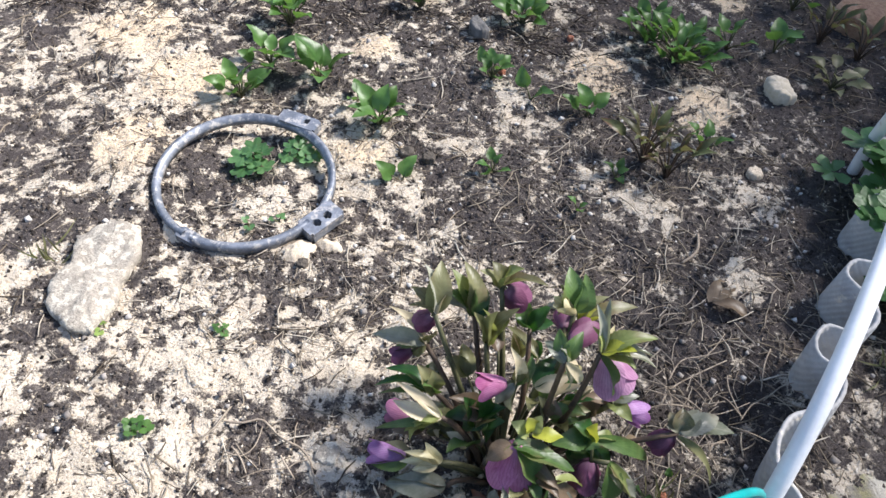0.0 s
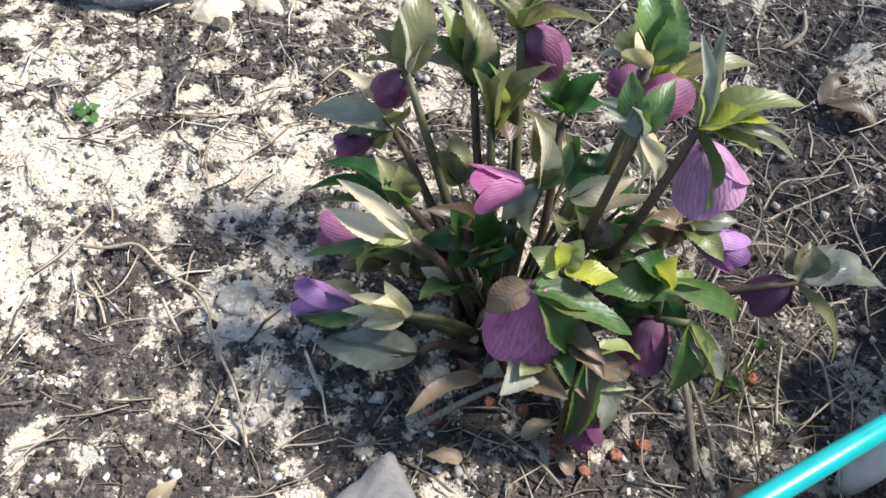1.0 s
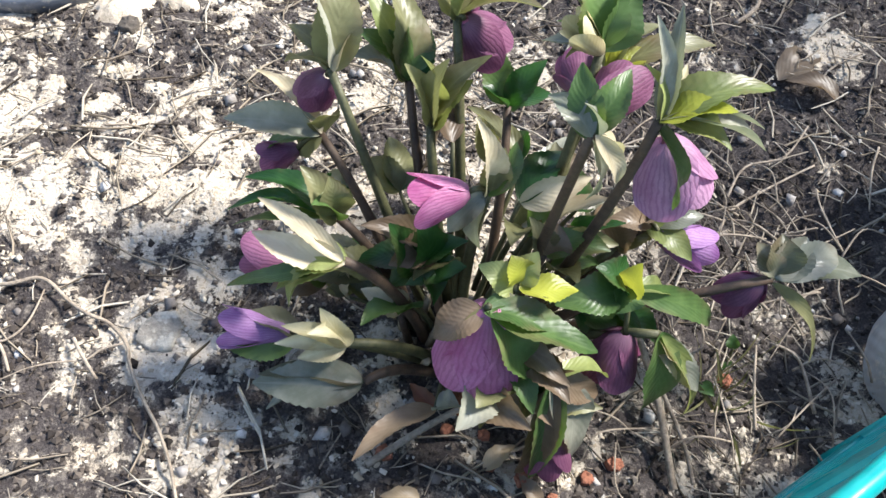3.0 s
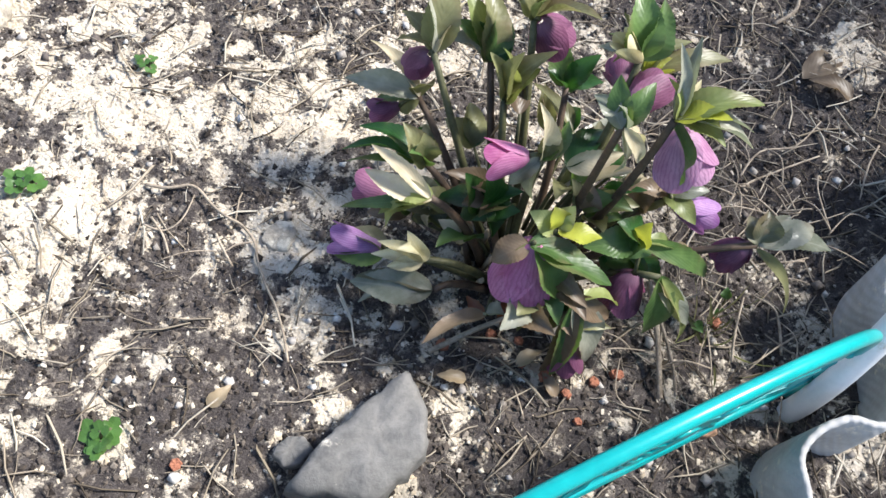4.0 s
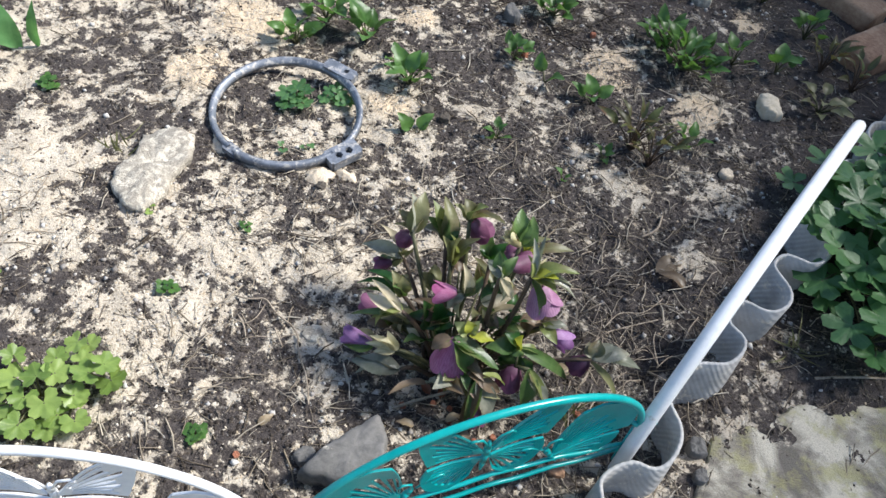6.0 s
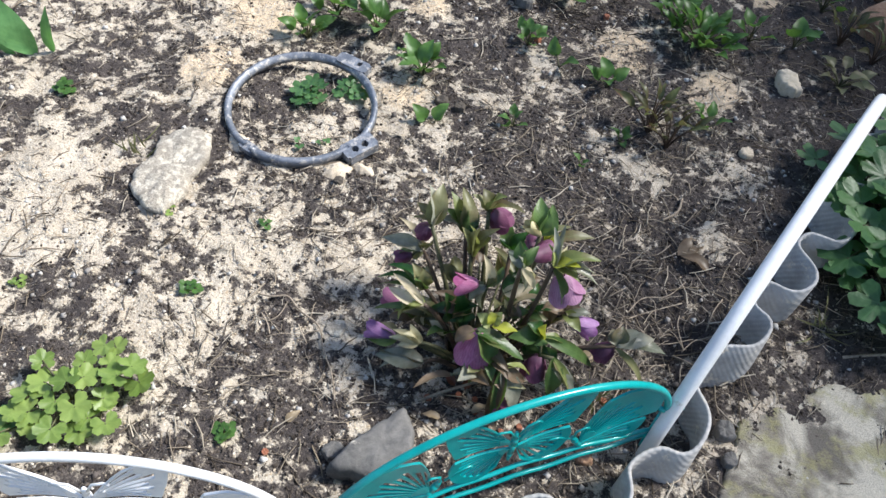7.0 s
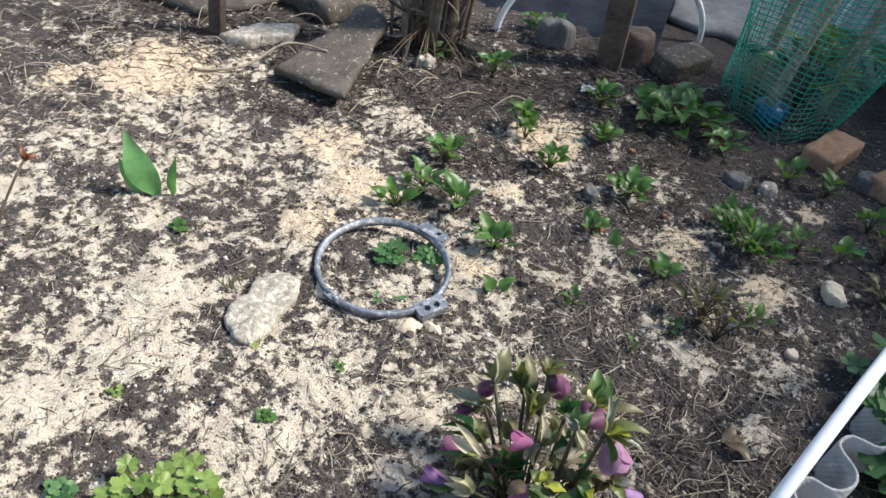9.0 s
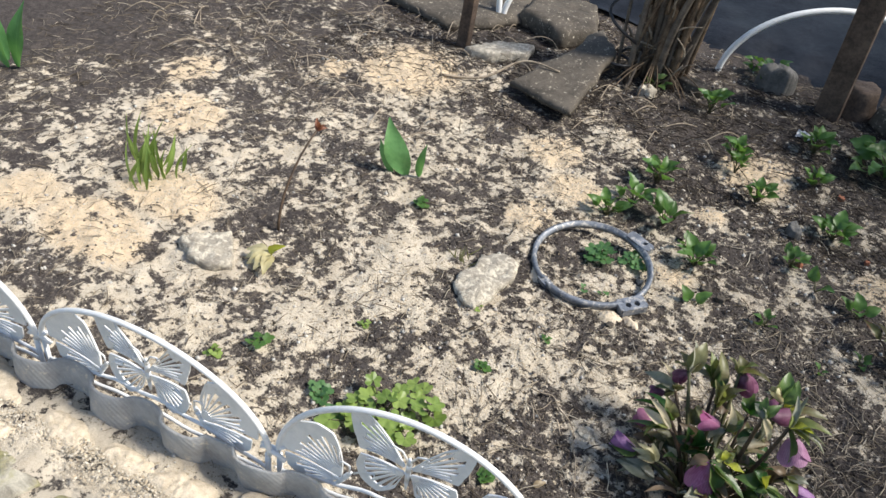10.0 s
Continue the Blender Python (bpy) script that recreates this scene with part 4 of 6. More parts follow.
def flower(at_point, to, radius, colour, parent):
    """A nodding cup of five broad sepals that opens from at_point towards to."""
    a, b = Vector(at_point), Vector(to)
    d = b - a
    L = d.length
    d.normalize()
    side = d.orthogonal().normalized()
    up = d.cross(side)
    turn = rnd.uniform(0, 6)
    for k in range(5):
        ang = turn + k * 2 * math.pi / 5
        out = side * math.cos(ang) + up * math.sin(ang)
        tan = d.cross(out)
        verts, faces, uvs = [], [], []
        nl, cols = 9, (-1, -0.66, -0.33, 0, 0.33, 0.66, 1)
        flare = rnd.uniform(0.90, 1.04)
        for i in range(nl + 1):
            s = i / nl
            w = radius * 1.18 * math.sin(math.pi * min(0.97, 0.12 + 0.75 * s)) ** 0.5
            rr = radius * flare * (0.16 + 0.84 * s**0.62) + 0.0016 * (k % 2) + radius * 0.10 * max(0, s - 0.75) * (-0.4 if k % 2 else -1.6)
            for c in cols:
                th = c * w / max(rr, radius * 0.35) * 0.8
                edge = 0.03 * radius * math.sin(7 * s + 3 * c + k) * abs(c)
                v = a + d * (s * L * (1 - 0.15 * c * c)) + (out * math.cos(th) + tan * math.sin(th)) * (rr + edge)
                verts.append(v)
                uvs.append((0.5 + c * 0.5, s))
        m = len(cols)
        for i in range(nl):
            for q in range(m - 1):
                f = i * m + q
                faces.append((f, f + 1, f + m + 1, f + m))
        ob = mesh_object("sepal", verts, faces, LEAF[colour], True, uvs)
        ob.parent = parent
        ob.matrix_parent_inverse = PLACE.get(parent.name, Matrix()).inverted()


hellebore = thing("hellebore", (0.48, -0.51, gz(0.48, -0.51)), "flowering hellebore with nodding purple flowers and green and olive bracts", "hellebore")


def sprig(node, foot, leaves, flowers):
    """One stem of the hellebore with the bracts and flowers at its head; tips are places."""
    node = Vector(node)
    root = Vector((foot[0], foot[1], gz(*foot) - 0.004))
    knee = root.lerp(node, 0.5) + Vector((0, 0, 0.035)) + Vector((rnd.uniform(-0.012, 0.012), rnd.uniform(-0.012, 0.012), 0))
    stem = part("stem", bm_of(*tube(bezier(root, knee, node, 9), 0.0052, 8, 0.66)), STEM if rnd.random() < 0.45 else STEM_RED, hellebore)
    for tip, width, colour in leaves:
        tip = Vector(tip)
        start = node + Vector((rnd.uniform(-0.003, 0.003), rnd.uniform(-0.003, 0.003), rnd.uniform(-0.003, 0.003)))
        leaf_mesh("leaf", start, tip, width * (1.2 if colour in ("pale", "cream") else 1.5), LEAF[colour], stem, fold=rnd.uniform(0.1, 0.35), sag=rnd.uniform(0.03, 0.15), teeth=0.030, shape=0.76, nl=36)
    for a, b, r, colour in flowers:
        stalk = part("flower_stalk", bm_of(*tube(bezier(node, (node + Vector(a)) / 2 + Vector((0, 0, 0.008)), a, 5), 0.0022, 6)), STEM, hellebore)
        flower(a, b, r, colour, stalk)


BARK_DRY = surface("dry_stub", (0.2, 0.15, 0.1), (0.4, 0.32, 0.22), 40, 0.85, 0.6)

# tall sprig behind
sprig((0.358, -0.399, 0.190), (0.45, -0.49), [
    ((0.337, -0.344, 0.230), 0.024, "silver"),
    ((0.360, -0.343, 0.240), 0.026, "olive"),
    ((0.377, -0.351, 0.220), 0.018, "pale"),
    ((0.321, -0.357, 0.200), 0.018, "olive"),
    ((0.320, -0.378, 0.180), 0.020, "olive"),
], [((0.355, -0.398, 0.185), (0.342, -0.385, 0.150), 0.018, "plum")])
# dark spray
sprig((0.416, -0.372, 0.160), (0.46, -0.48), [
    ((0.362, -0.357, 0.165), 0.024, "dusky"),
    ((0.421, -0.335, 0.200), 0.022, "green"),
    ((0.376, -0.358, 0.200), 0.020, "green"),
    ((0.433, -0.354, 0.180), 0.020, "dark"),
    ((0.401, -0.322, 0.220), 0.028, "olive"),
    ((0.382, -0.338, 0.220), 0.022, "lime"),
], [])
# upright cup of bracts
sprig((0.435, -0.415, 0.160), (0.47, -0.49), [
    ((0.416, -0.409, 0.215), 0.018, "olive"),
    ((0.425, -0.403, 0.220), 0.016, "lime"),
    ((0.442, -0.410, 0.225), 0.019, "olive"),
    ((0.470, -0.395, 0.220), 0.020, "olive"),
    ((0.462, -0.403, 0.200), 0.018, "lime"),
    ((0.432, -0.420, 0.090), 0.020, "brown"),
], [])
# sprig with nodding flower
sprig((0.448, -0.362, 0.220), (0.48, -0.48), [
    ((0.434, -0.343, 0.250), 0.024, "olive"),
    ((0.506, -0.365, 0.250), 0.022, "olive"),
    ((0.470, -0.355, 0.260), 0.024, "lime"),
    ((0.416, -0.350, 0.240), 0.020, "olive"),
], [((0.453, -0.362, 0.220), (0.476, -0.345, 0.180), 0.024, "plum")])
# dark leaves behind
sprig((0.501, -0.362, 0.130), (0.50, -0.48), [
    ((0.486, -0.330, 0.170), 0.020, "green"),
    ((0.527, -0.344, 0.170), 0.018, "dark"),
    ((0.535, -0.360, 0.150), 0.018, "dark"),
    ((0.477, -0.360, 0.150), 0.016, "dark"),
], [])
# pale pair
sprig((0.349, -0.409, 0.130), (0.44, -0.51), [
    ((0.291, -0.359, 0.150), 0.016, "pale"),
    ((0.271, -0.402, 0.130), 0.020, "silver"),
    ((0.298, -0.414, 0.110), 0.018, "green"),
    ((0.361, -0.412, 0.160), 0.020, "olive"),
    ((0.331, -0.416, 0.110), 0.020, "olive"),
], [((0.331, -0.414, 0.115), (0.304, -0.418, 0.100), 0.016, "plum")])
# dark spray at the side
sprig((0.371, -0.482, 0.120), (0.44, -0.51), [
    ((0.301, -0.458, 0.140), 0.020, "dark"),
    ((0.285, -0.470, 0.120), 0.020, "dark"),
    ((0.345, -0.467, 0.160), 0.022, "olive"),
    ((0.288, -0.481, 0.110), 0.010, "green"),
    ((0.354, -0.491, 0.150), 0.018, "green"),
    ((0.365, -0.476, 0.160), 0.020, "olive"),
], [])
# pale bracts
sprig((0.381, -0.543, 0.160), (0.45, -0.52), [
    ((0.318, -0.504, 0.175), 0.014, "pale"),
    ((0.315, -0.522, 0.155), 0.020, "pale"),
    ((0.333, -0.555, 0.140), 0.018, "lime"),
    ((0.338, -0.559, 0.120), 0.018, "lime"),
    ((0.342, -0.544, 0.150), 0.018, "lime"),
    ((0.291, -0.543, 0.120), 0.010, "green"),
], [((0.346, -0.531, 0.130), (0.312, -0.519, 0.120), 0.020, "plum")])
# violet bud
sprig((0.346, -0.552, 0.050), (0.45, -0.54), [
    ((0.287, -0.562, 0.050), 0.022, "green"),
    ((0.304, -0.540, 0.070), 0.018, "dusky"),
], [((0.339, -0.549, 0.055), (0.285, -0.551, 0.060), 0.017, "violet")])
# cream bud
sprig((0.386, -0.567, 0.080), (0.46, -0.54), [
    ((0.339, -0.565, 0.100), 0.014, "cream"),
    ((0.333, -0.574, 0.085), 0.014, "cream"),
    ((0.351, -0.582, 0.080), 0.016, "cream"),
    ((0.365, -0.555, 0.110), 0.016, "cream"),
    ((0.361, -0.574, 0.110), 0.016, "cream"),
], [])
# silvery leaf
sprig((0.401, -0.585, 0.050), (0.46, -0.55), [
    ((0.315, -0.591, 0.050), 0.026, "silver"),
    ((0.324, -0.601, 0.035), 0.020, "silver"),
    ((0.321, -0.583, 0.060), 0.018, "dusky"),
], [])
# middle flower
sprig((0.476, -0.497, 0.190), (0.48, -0.50), [
    ((0.462, -0.485, 0.250), 0.018, "pale"),
    ((0.494, -0.480, 0.200), 0.014, "green"),
    ((0.497, -0.457, 0.200), 0.012, "green"),
    ((0.450, -0.513, 0.160), 0.014, "silver"),
    ((0.474, -0.518, 0.140), 0.012, "silver"),
    ((0.474, -0.498, 0.150), 0.014, "brown"),
    ((0.483, -0.482, 0.220), 0.016, "olive"),
], [((0.462, -0.505, 0.200), (0.424, -0.511, 0.190), 0.019, "pink")])
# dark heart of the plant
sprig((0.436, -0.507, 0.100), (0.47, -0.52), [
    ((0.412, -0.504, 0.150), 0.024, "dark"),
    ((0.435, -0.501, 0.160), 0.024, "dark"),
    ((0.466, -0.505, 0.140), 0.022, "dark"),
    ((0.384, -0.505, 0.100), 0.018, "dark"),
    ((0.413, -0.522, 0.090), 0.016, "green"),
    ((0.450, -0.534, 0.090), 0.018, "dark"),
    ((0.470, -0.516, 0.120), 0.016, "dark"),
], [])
# bright bracts in front
sprig((0.499, -0.560, 0.170), (0.48, -0.53), [
    ((0.471, -0.553, 0.185), 0.016, "lime"),
    ((0.492, -0.547, 0.190), 0.018, "yellow"),
    ((0.541, -0.557, 0.170), 0.018, "yellow"),
    ((0.509, -0.543, 0.190), 0.016, "lime"),
    ((0.525, -0.563, 0.160), 0.016, "silver"),
    ((0.487, -0.564, 0.150), 0.014, "lime"),
], [])
# front flower
sprig((0.478, -0.577, 0.170), (0.49, -0.53), [
    ((0.445, -0.591, 0.150), 0.020, "brown"),
    ((0.464, -0.596, 0.130), 0.012, "olive"),
    ((0.517, -0.602, 0.120), 0.026, "green"),
    ((0.561, -0.587, 0.140), 0.024, "green"),
    ((0.525, -0.581, 0.160), 0.020, "green"),
], [((0.480, -0.576, 0.170), (0.480, -0.588, 0.108), 0.034, "pink")])
# green spray
sprig((0.583, -0.541, 0.150), (0.50, -0.53), [
    ((0.530, -0.558, 0.150), 0.022, "green"),
    ((0.555, -0.538, 0.170), 0.020, "dark"),
    ((0.583, -0.539, 0.180), 0.016, "yellow"),
    ((0.576, -0.557, 0.140), 0.018, "green"),
    ((0.625, -0.530, 0.120), 0.012, "lime"),
    ((0.690, -0.517, 0.060), 0.016, "green"),
    ((0.559, -0.561, 0.140), 0.020, "green"),
], [((0.587, -0.561, 0.120), (0.582, -0.574, 0.080), 0.024, "plum")])
# hanging leaves
sprig((0.609, -0.566, 0.130), (0.51, -0.54), [
    ((0.618, -0.600, 0.060), 0.022, "green"),
    ((0.659, -0.582, 0.070), 0.016, "silver"),
    ((0.671, -0.592, 0.040), 0.012, "lime"),
    ((0.634, -0.573, 0.100), 0.016, "pale"),
], [])
# low sprig in front
sprig((0.533, -0.599, 0.120), (0.50, -0.56), [
    ((0.532, -0.650, 0.030), 0.016, "green"),
    ((0.568, -0.630, 0.030), 0.024, "silver"),
    ((0.524, -0.643, 0.012), 0.016, "brown"),
    ((0.574, -0.598, 0.090), 0.016, "brown"),
    ((0.580, -0.585, 0.100), 0.014, "lime"),
    ((0.518, -0.608, 0.070), 0.016, "brown"),
    ((0.538, -0.620, 0.070), 0.016, "green"),
], [((0.538, -0.617, 0.080), (0.546, -0.633, 0.030), 0.018, "plum")])
# curled bud
sprig((0.541, -0.425, 0.260), (0.51, -0.49), [
    ((0.512, -0.407, 0.270), 0.014, "green"),
    ((0.504, -0.409, 0.250), 0.016, "silver"),
    ((0.517, -0.403, 0.290), 0.018, "olive"),
    ((0.529, -0.392, 0.310), 0.026, "green"),
    ((0.550, -0.390, 0.300), 0.024, "green"),
    ((0.519, -0.421, 0.250), 0.012, "lime"),
], [((0.541, -0.427, 0.262), (0.515, -0.428, 0.285), 0.011, "cream")])
# olive leaves
sprig((0.552, -0.420, 0.240), (0.51, -0.49), [
    ((0.587, -0.387, 0.260), 0.020, "olive"),
    ((0.558, -0.398, 0.250), 0.016, "yellow"),
    ((0.631, -0.392, 0.250), 0.016, "olive"),
    ((0.582, -0.406, 0.250), 0.016, "yellow"),
], [])
# silver-green fan
sprig((0.521, -0.524, 0.290), (0.52, -0.50), [
    ((0.496, -0.499, 0.295), 0.014, "silver"),
    ((0.511, -0.494, 0.315), 0.015, "green"),
    ((0.539, -0.495, 0.315), 0.015, "green"),
    ((0.513, -0.519, 0.310), 0.010, "silver"),
    ((0.535, -0.527, 0.230), 0.014, "silver"),
    ((0.549, -0.520, 0.240), 0.012, "pale"),
    ((0.549, -0.515, 0.260), 0.008, "pale"),
], [((0.536, -0.474, 0.260), (0.562, -0.435, 0.240), 0.020, "plum"), ((0.533, -0.430, 0.230), (0.535, -0.400, 0.220), 0.016, "plum")])
# broad yellow-green fan
sprig((0.570, -0.492, 0.270), (0.53, -0.50), [
    ((0.637, -0.472, 0.295), 0.019, "lime"),
    ((0.608, -0.497, 0.295), 0.017, "yellow"),
    ((0.639, -0.480, 0.275), 0.012, "silver"),
    ((0.644, -0.492, 0.265), 0.020, "silver"),
    ((0.614, -0.508, 0.270), 0.020, "lime"),
    ((0.604, -0.504, 0.190), 0.016, "green"),
    ((0.573, -0.444, 0.320), 0.011, "silver"),
    ((0.558, -0.455, 0.320), 0.011, "silver"),
    ((0.585, -0.461, 0.290), 0.011, "cream"),
    ((0.558, -0.474, 0.300), 0.010, "lime"),
], [((0.590, -0.475, 0.235), (0.608, -0.482, 0.192), 0.031, "mauve")])
# lilac flower
sprig((0.616, -0.463, 0.120), (0.53, -0.51), [
    ((0.635, -0.465, 0.150), 0.024, "brown"),
    ((0.577, -0.471, 0.130), 0.016, "brown"),
    ((0.648, -0.492, 0.120), 0.018, "lime"),
    ((0.658, -0.457, 0.130), 0.014, "silver"),
], [((0.622, -0.471, 0.120), (0.672, -0.462, 0.088), 0.019, "violet")])
# long low sprig
sprig((0.709, -0.505, 0.120), (0.52, -0.52), [
    ((0.715, -0.476, 0.140), 0.022, "dusky"),
    ((0.741, -0.470, 0.130), 0.022, "silver"),
    ((0.777, -0.469, 0.120), 0.020, "silver"),
    ((0.800, -0.482, 0.100), 0.020, "silver"),
    ((0.787, -0.532, 0.030), 0.010, "olive"),
    ((0.700, -0.477, 0.130), 0.016, "dusky"),
], [((0.704, -0.505, 0.115), (0.691, -0.503, 0.080), 0.020, "plum")])
# brown-tinged leaves
sprig((0.525, -0.512, 0.140), (0.50, -0.51), [
    ((0.509, -0.501, 0.170), 0.018, "dusky"),
    ((0.532, -0.498, 0.160), 0.016, "brown"),
    ((0.556, -0.499, 0.150), 0.016, "green"),
], [])
# brown back leaves
sprig((0.595, -0.475, 0.100), (0.52, -0.51), [
    ((0.604, -0.460, 0.130), 0.022, "brown"),
    ((0.633, -0.458, 0.120), 0.020, "olive"),
], [])
# short leaves that fill the middle of the plant
for k in range(36):
    a, r = rnd.uniform(0, 6.28), 0.13 * math.sqrt(rnd.random())
    x, y = 0.475 + math.cos(a) * r, -0.49 + math.sin(a) * r
    h = (0.10 if x < 0.45 else 0.13) * (1 - (r / 0.19) ** 2) * rnd.uniform(0.55, 1.15) + 0.02
    d = Vector((math.cos(a) * 0.7 + rnd.gauss(0, 0.3), math.sin(a) * 0.7 + rnd.gauss(0, 0.3), rnd.uniform(-0.1, 0.9))).normalized() * rnd.uniform(0.03, 0.048)
    start = Vector((x, y, gz(x, y) + h))
    root = Vector((0.475 + (x - 0.475) * 0.35, -0.51 + (y + 0.51) * 0.35, gz(0.475, -0.51)))
    stem = part("stem", bm_of(*tube(bezier(root, root.lerp(start, 0.5) + Vector((0, 0, 0.02)), start, 6), 0.003, 6, 0.6)), STEM, hellebore)
    for j in range(rnd.randint(2, 3)):
        e = d + Vector((rnd.gauss(0, 0.018), rnd.gauss(0, 0.018), rnd.gauss(0, 0.012)))
        leaf_mesh("leaf", start, start + e, rnd.uniform(0.022, 0.034), LEAF[rnd.choice(("green", "olive", "dark", "dusky", "olive", "brown", "brown", "silver", "dark", "pale", "olive"))], stem, fold=0.25, sag=0.1, teeth=0.035, shape=0.76, nl=30)
for k in range(14):
    a, r = rnd.uniform(0, 6.28), rnd.uniform(0.02, 0.07)
    x, y = 0.475 + math.cos(a) * r, -0.52 + math.sin(a) * r * 0.7
    part("stem_stub", bm_of(*tube([(x, y, gz(x, y) - 0.003), (x + rnd.gauss(0, 0.006), y + rnd.gauss(0, 0.006), gz(x, y) + rnd.uniform(0.02, 0.06))], 0.0038, 7, 0.9)), STEM_RED if k % 2 else BARK_DRY, hellebore)


# ---- paving and the added shade wall ----
stone("paving_slab", [(0.98, -0.50), (1.12, -0.40), (1.30, -0.345), (1.9, -0.15), (2.0, -0.9), (1.0, -1.0), (0.93, -0.66)], 0.012, (0, 0, -0.006), 0, PAVING, "pale weathered paving stone with dark streaks", "paving slab", rough=0.19)
stone("paving_slab", [(-1.3, -1.47), (-0.72, -1.32), (-0.56, -1.36), (-0.70, -1.9), (-1.4, -2.0)], 0.012, (0, 0, -0.006), 0, PAVING, "pale paving stone half covered by sawdust", "paving slab", rough=0.19)
stone("paving_slab", [(-0.50, -1.34), (-0.28, -1.24), (0.02, -1.15), (0.34, -1.10), (0.34, -1.9), (-0.62, -1.95)], 0.012, (0, 0, -0.006), 0, PAVING, "pale paving stone half covered by sawdust", "paving slab", rough=0.19)
stone("paving_slab", [(0.40, -1.06), (0.72, -0.88), (0.90, -0.74), (0.96, -1.05), (0.95, -1.9), (0.40, -1.9)], 0.012, (0, 0, -0.006), 0, PAVING, "pale weathered paving stone", "paving slab", rough=0.19)


def strip_sawdust():
    r = np.random.RandomState(21)
    t = r.rand(9000)
    x = -1.3 + 1.75 * t
    y = -1.36 + 0.30 * t - np.abs(r.randn(9000)) * 0.05 * (0.4 + 1.4 * lump(x, 0 * x, 9, 1))
    q = np.stack([x, y], -1)
    scatter("spilled_sawdust", CHIP, CHIP_F, q, 0.0012 + 0.0030 * r.rand(9000) ** 3, SAW_BITS, "pale sawdust spilled on the paving along the strip", "sawdust", 0.9, 0.6, 0.1, base=0.0125)


strip_sawdust()

# an unseen plastered wall, added only to shade the right side of the bed
PLASTER = surface("shade_wall_plaster", (0.42, 0.40, 0.36), (0.56, 0.54, 0.49), 4, 0.9, 0.5, 0.004)
bm = bmesh.new()
bmesh.ops.create_cube(bm, size=1)
bmesh.ops.scale(bm, vec=(0.25, 10.0, 5.2), verts=bm.verts)
bmesh.ops.translate(bm, vec=(0.125, 0.0, 2.5), verts=bm.verts)
bmesh.ops.transform(bm, matrix=pose(5.47, 0.9, 0.0, 0, 0, 14.9), verts=bm.verts)
shade_wall = tagged(part("shade_wall", bm, PLASTER, None, "", False), "plain plastered wall added out of view to shade the bed", "wall", kind="structure")


# ---- small plants ----
def lobed_leaf(centre, heading, radius, lobes, material, parent, tilt=0.3, cut=0.32):
    """A rounded leaf cut into toothed lobes, cupped a little, its stalk end at the notch."""
    c = Vector(centre)
    q = Matrix.Rotation(heading, 3, "Z") @ Matrix.Rotation(rnd.uniform(-tilt, tilt), 3, "X") @ Matrix.Rotation(rnd.uniform(-tilt, tilt), 3, "Y")
    n = lobes * 8
    verts, uvs, faces = [c + q @ Vector((-0.12 * radius, 0, 0))], [(0.5, 0.0)], []
    for ring in (0.5, 1.0):
        for i in range(n + 1):
            s = i / n
            a = (s - 0.5) * radians(318)
            k = abs(math.sin(math.pi * lobes * s)) ** 0.7
            tooth = 0.05 * math.sin(math.pi * lobes * 6 * s)
            r = radius * ring * ((1 - cut * (1 - k) * ring) + (tooth if ring == 1.0 else 0))
            lift = radius * (0.10 * ring * ring + 0.07 * math.cos(a * lobes) * ring)
            verts.append(c + q @ Vector((math.cos(a) * r, math.sin(a) * r, lift)))
            uvs.append((0.5 + 0.5 * ring * math.sin(a * lobes * 0.5), ring * 0.6))
    m = n + 1
    for i in range(n):
        faces.append((0, 1 + i, 2 + i))
        faces.append((1 + i, 1 + m + i, 2 + m + i, 2 + i))
    ob = mesh_object("leaf", verts, faces, material, True, uvs)
    ob.parent = parent
    ob.matrix_parent_inverse = PLACE.get(parent.name, Matrix()).inverted()
    return ob


def clump(name, x, y, n, size, height, reach, colour, label, category, group="", lobes=0, wide=0.62, stalk=None, upright=0.3, cut=0.32):
    """A small plant: n leaves on stalks from one crown."""
    z = gz(x, y)
    t = thing(name, (x, y, z), label, category, group)
    turn = rnd.uniform(0, 6)
    for i in range(n):
        a = turn + i * 2.399 + rnd.uniform(-0.3, 0.3)
        f = ((i + 0.6) / n) ** 0.6 * rnd.uniform(0.8, 1.1)
        h = height * rnd.uniform(0.6, 1.1) * (1.15 - 0.45 * f)
        base = Vector((x, y, z - 0.003))
        head = Vector((x + math.cos(a) * reach * f, y + math.sin(a) * reach * f, z + h))
        own_stalk = part("stalk", bm_of(*tube(bezier(base, base.lerp(head, 0.45) + Vector((0, 0, h * 0.4)), head, 5), 0.0016 + size * 0.014, 5, 0.7)), stalk or STEM, t)
        s = size * rnd.uniform(0.75, 1.15)
        if lobes:
            lobed_leaf(head, a + rnd.uniform(-0.5, 0.5), s * 0.55, lobes, LEAF[colour], own_stalk, cut=cut)
        else:
            d = Vector((math.cos(a), math.sin(a), upright + rnd.uniform(-0.3, 0.4))).normalized()
            leaf_mesh("leaf", head - d * s * 0.15, head + d * s * 0.85, s * wide, LEAF[colour], own_stalk, fold=0.15, sag=0.10, teeth=0.03, shape=0.7, nl=8)
    return t


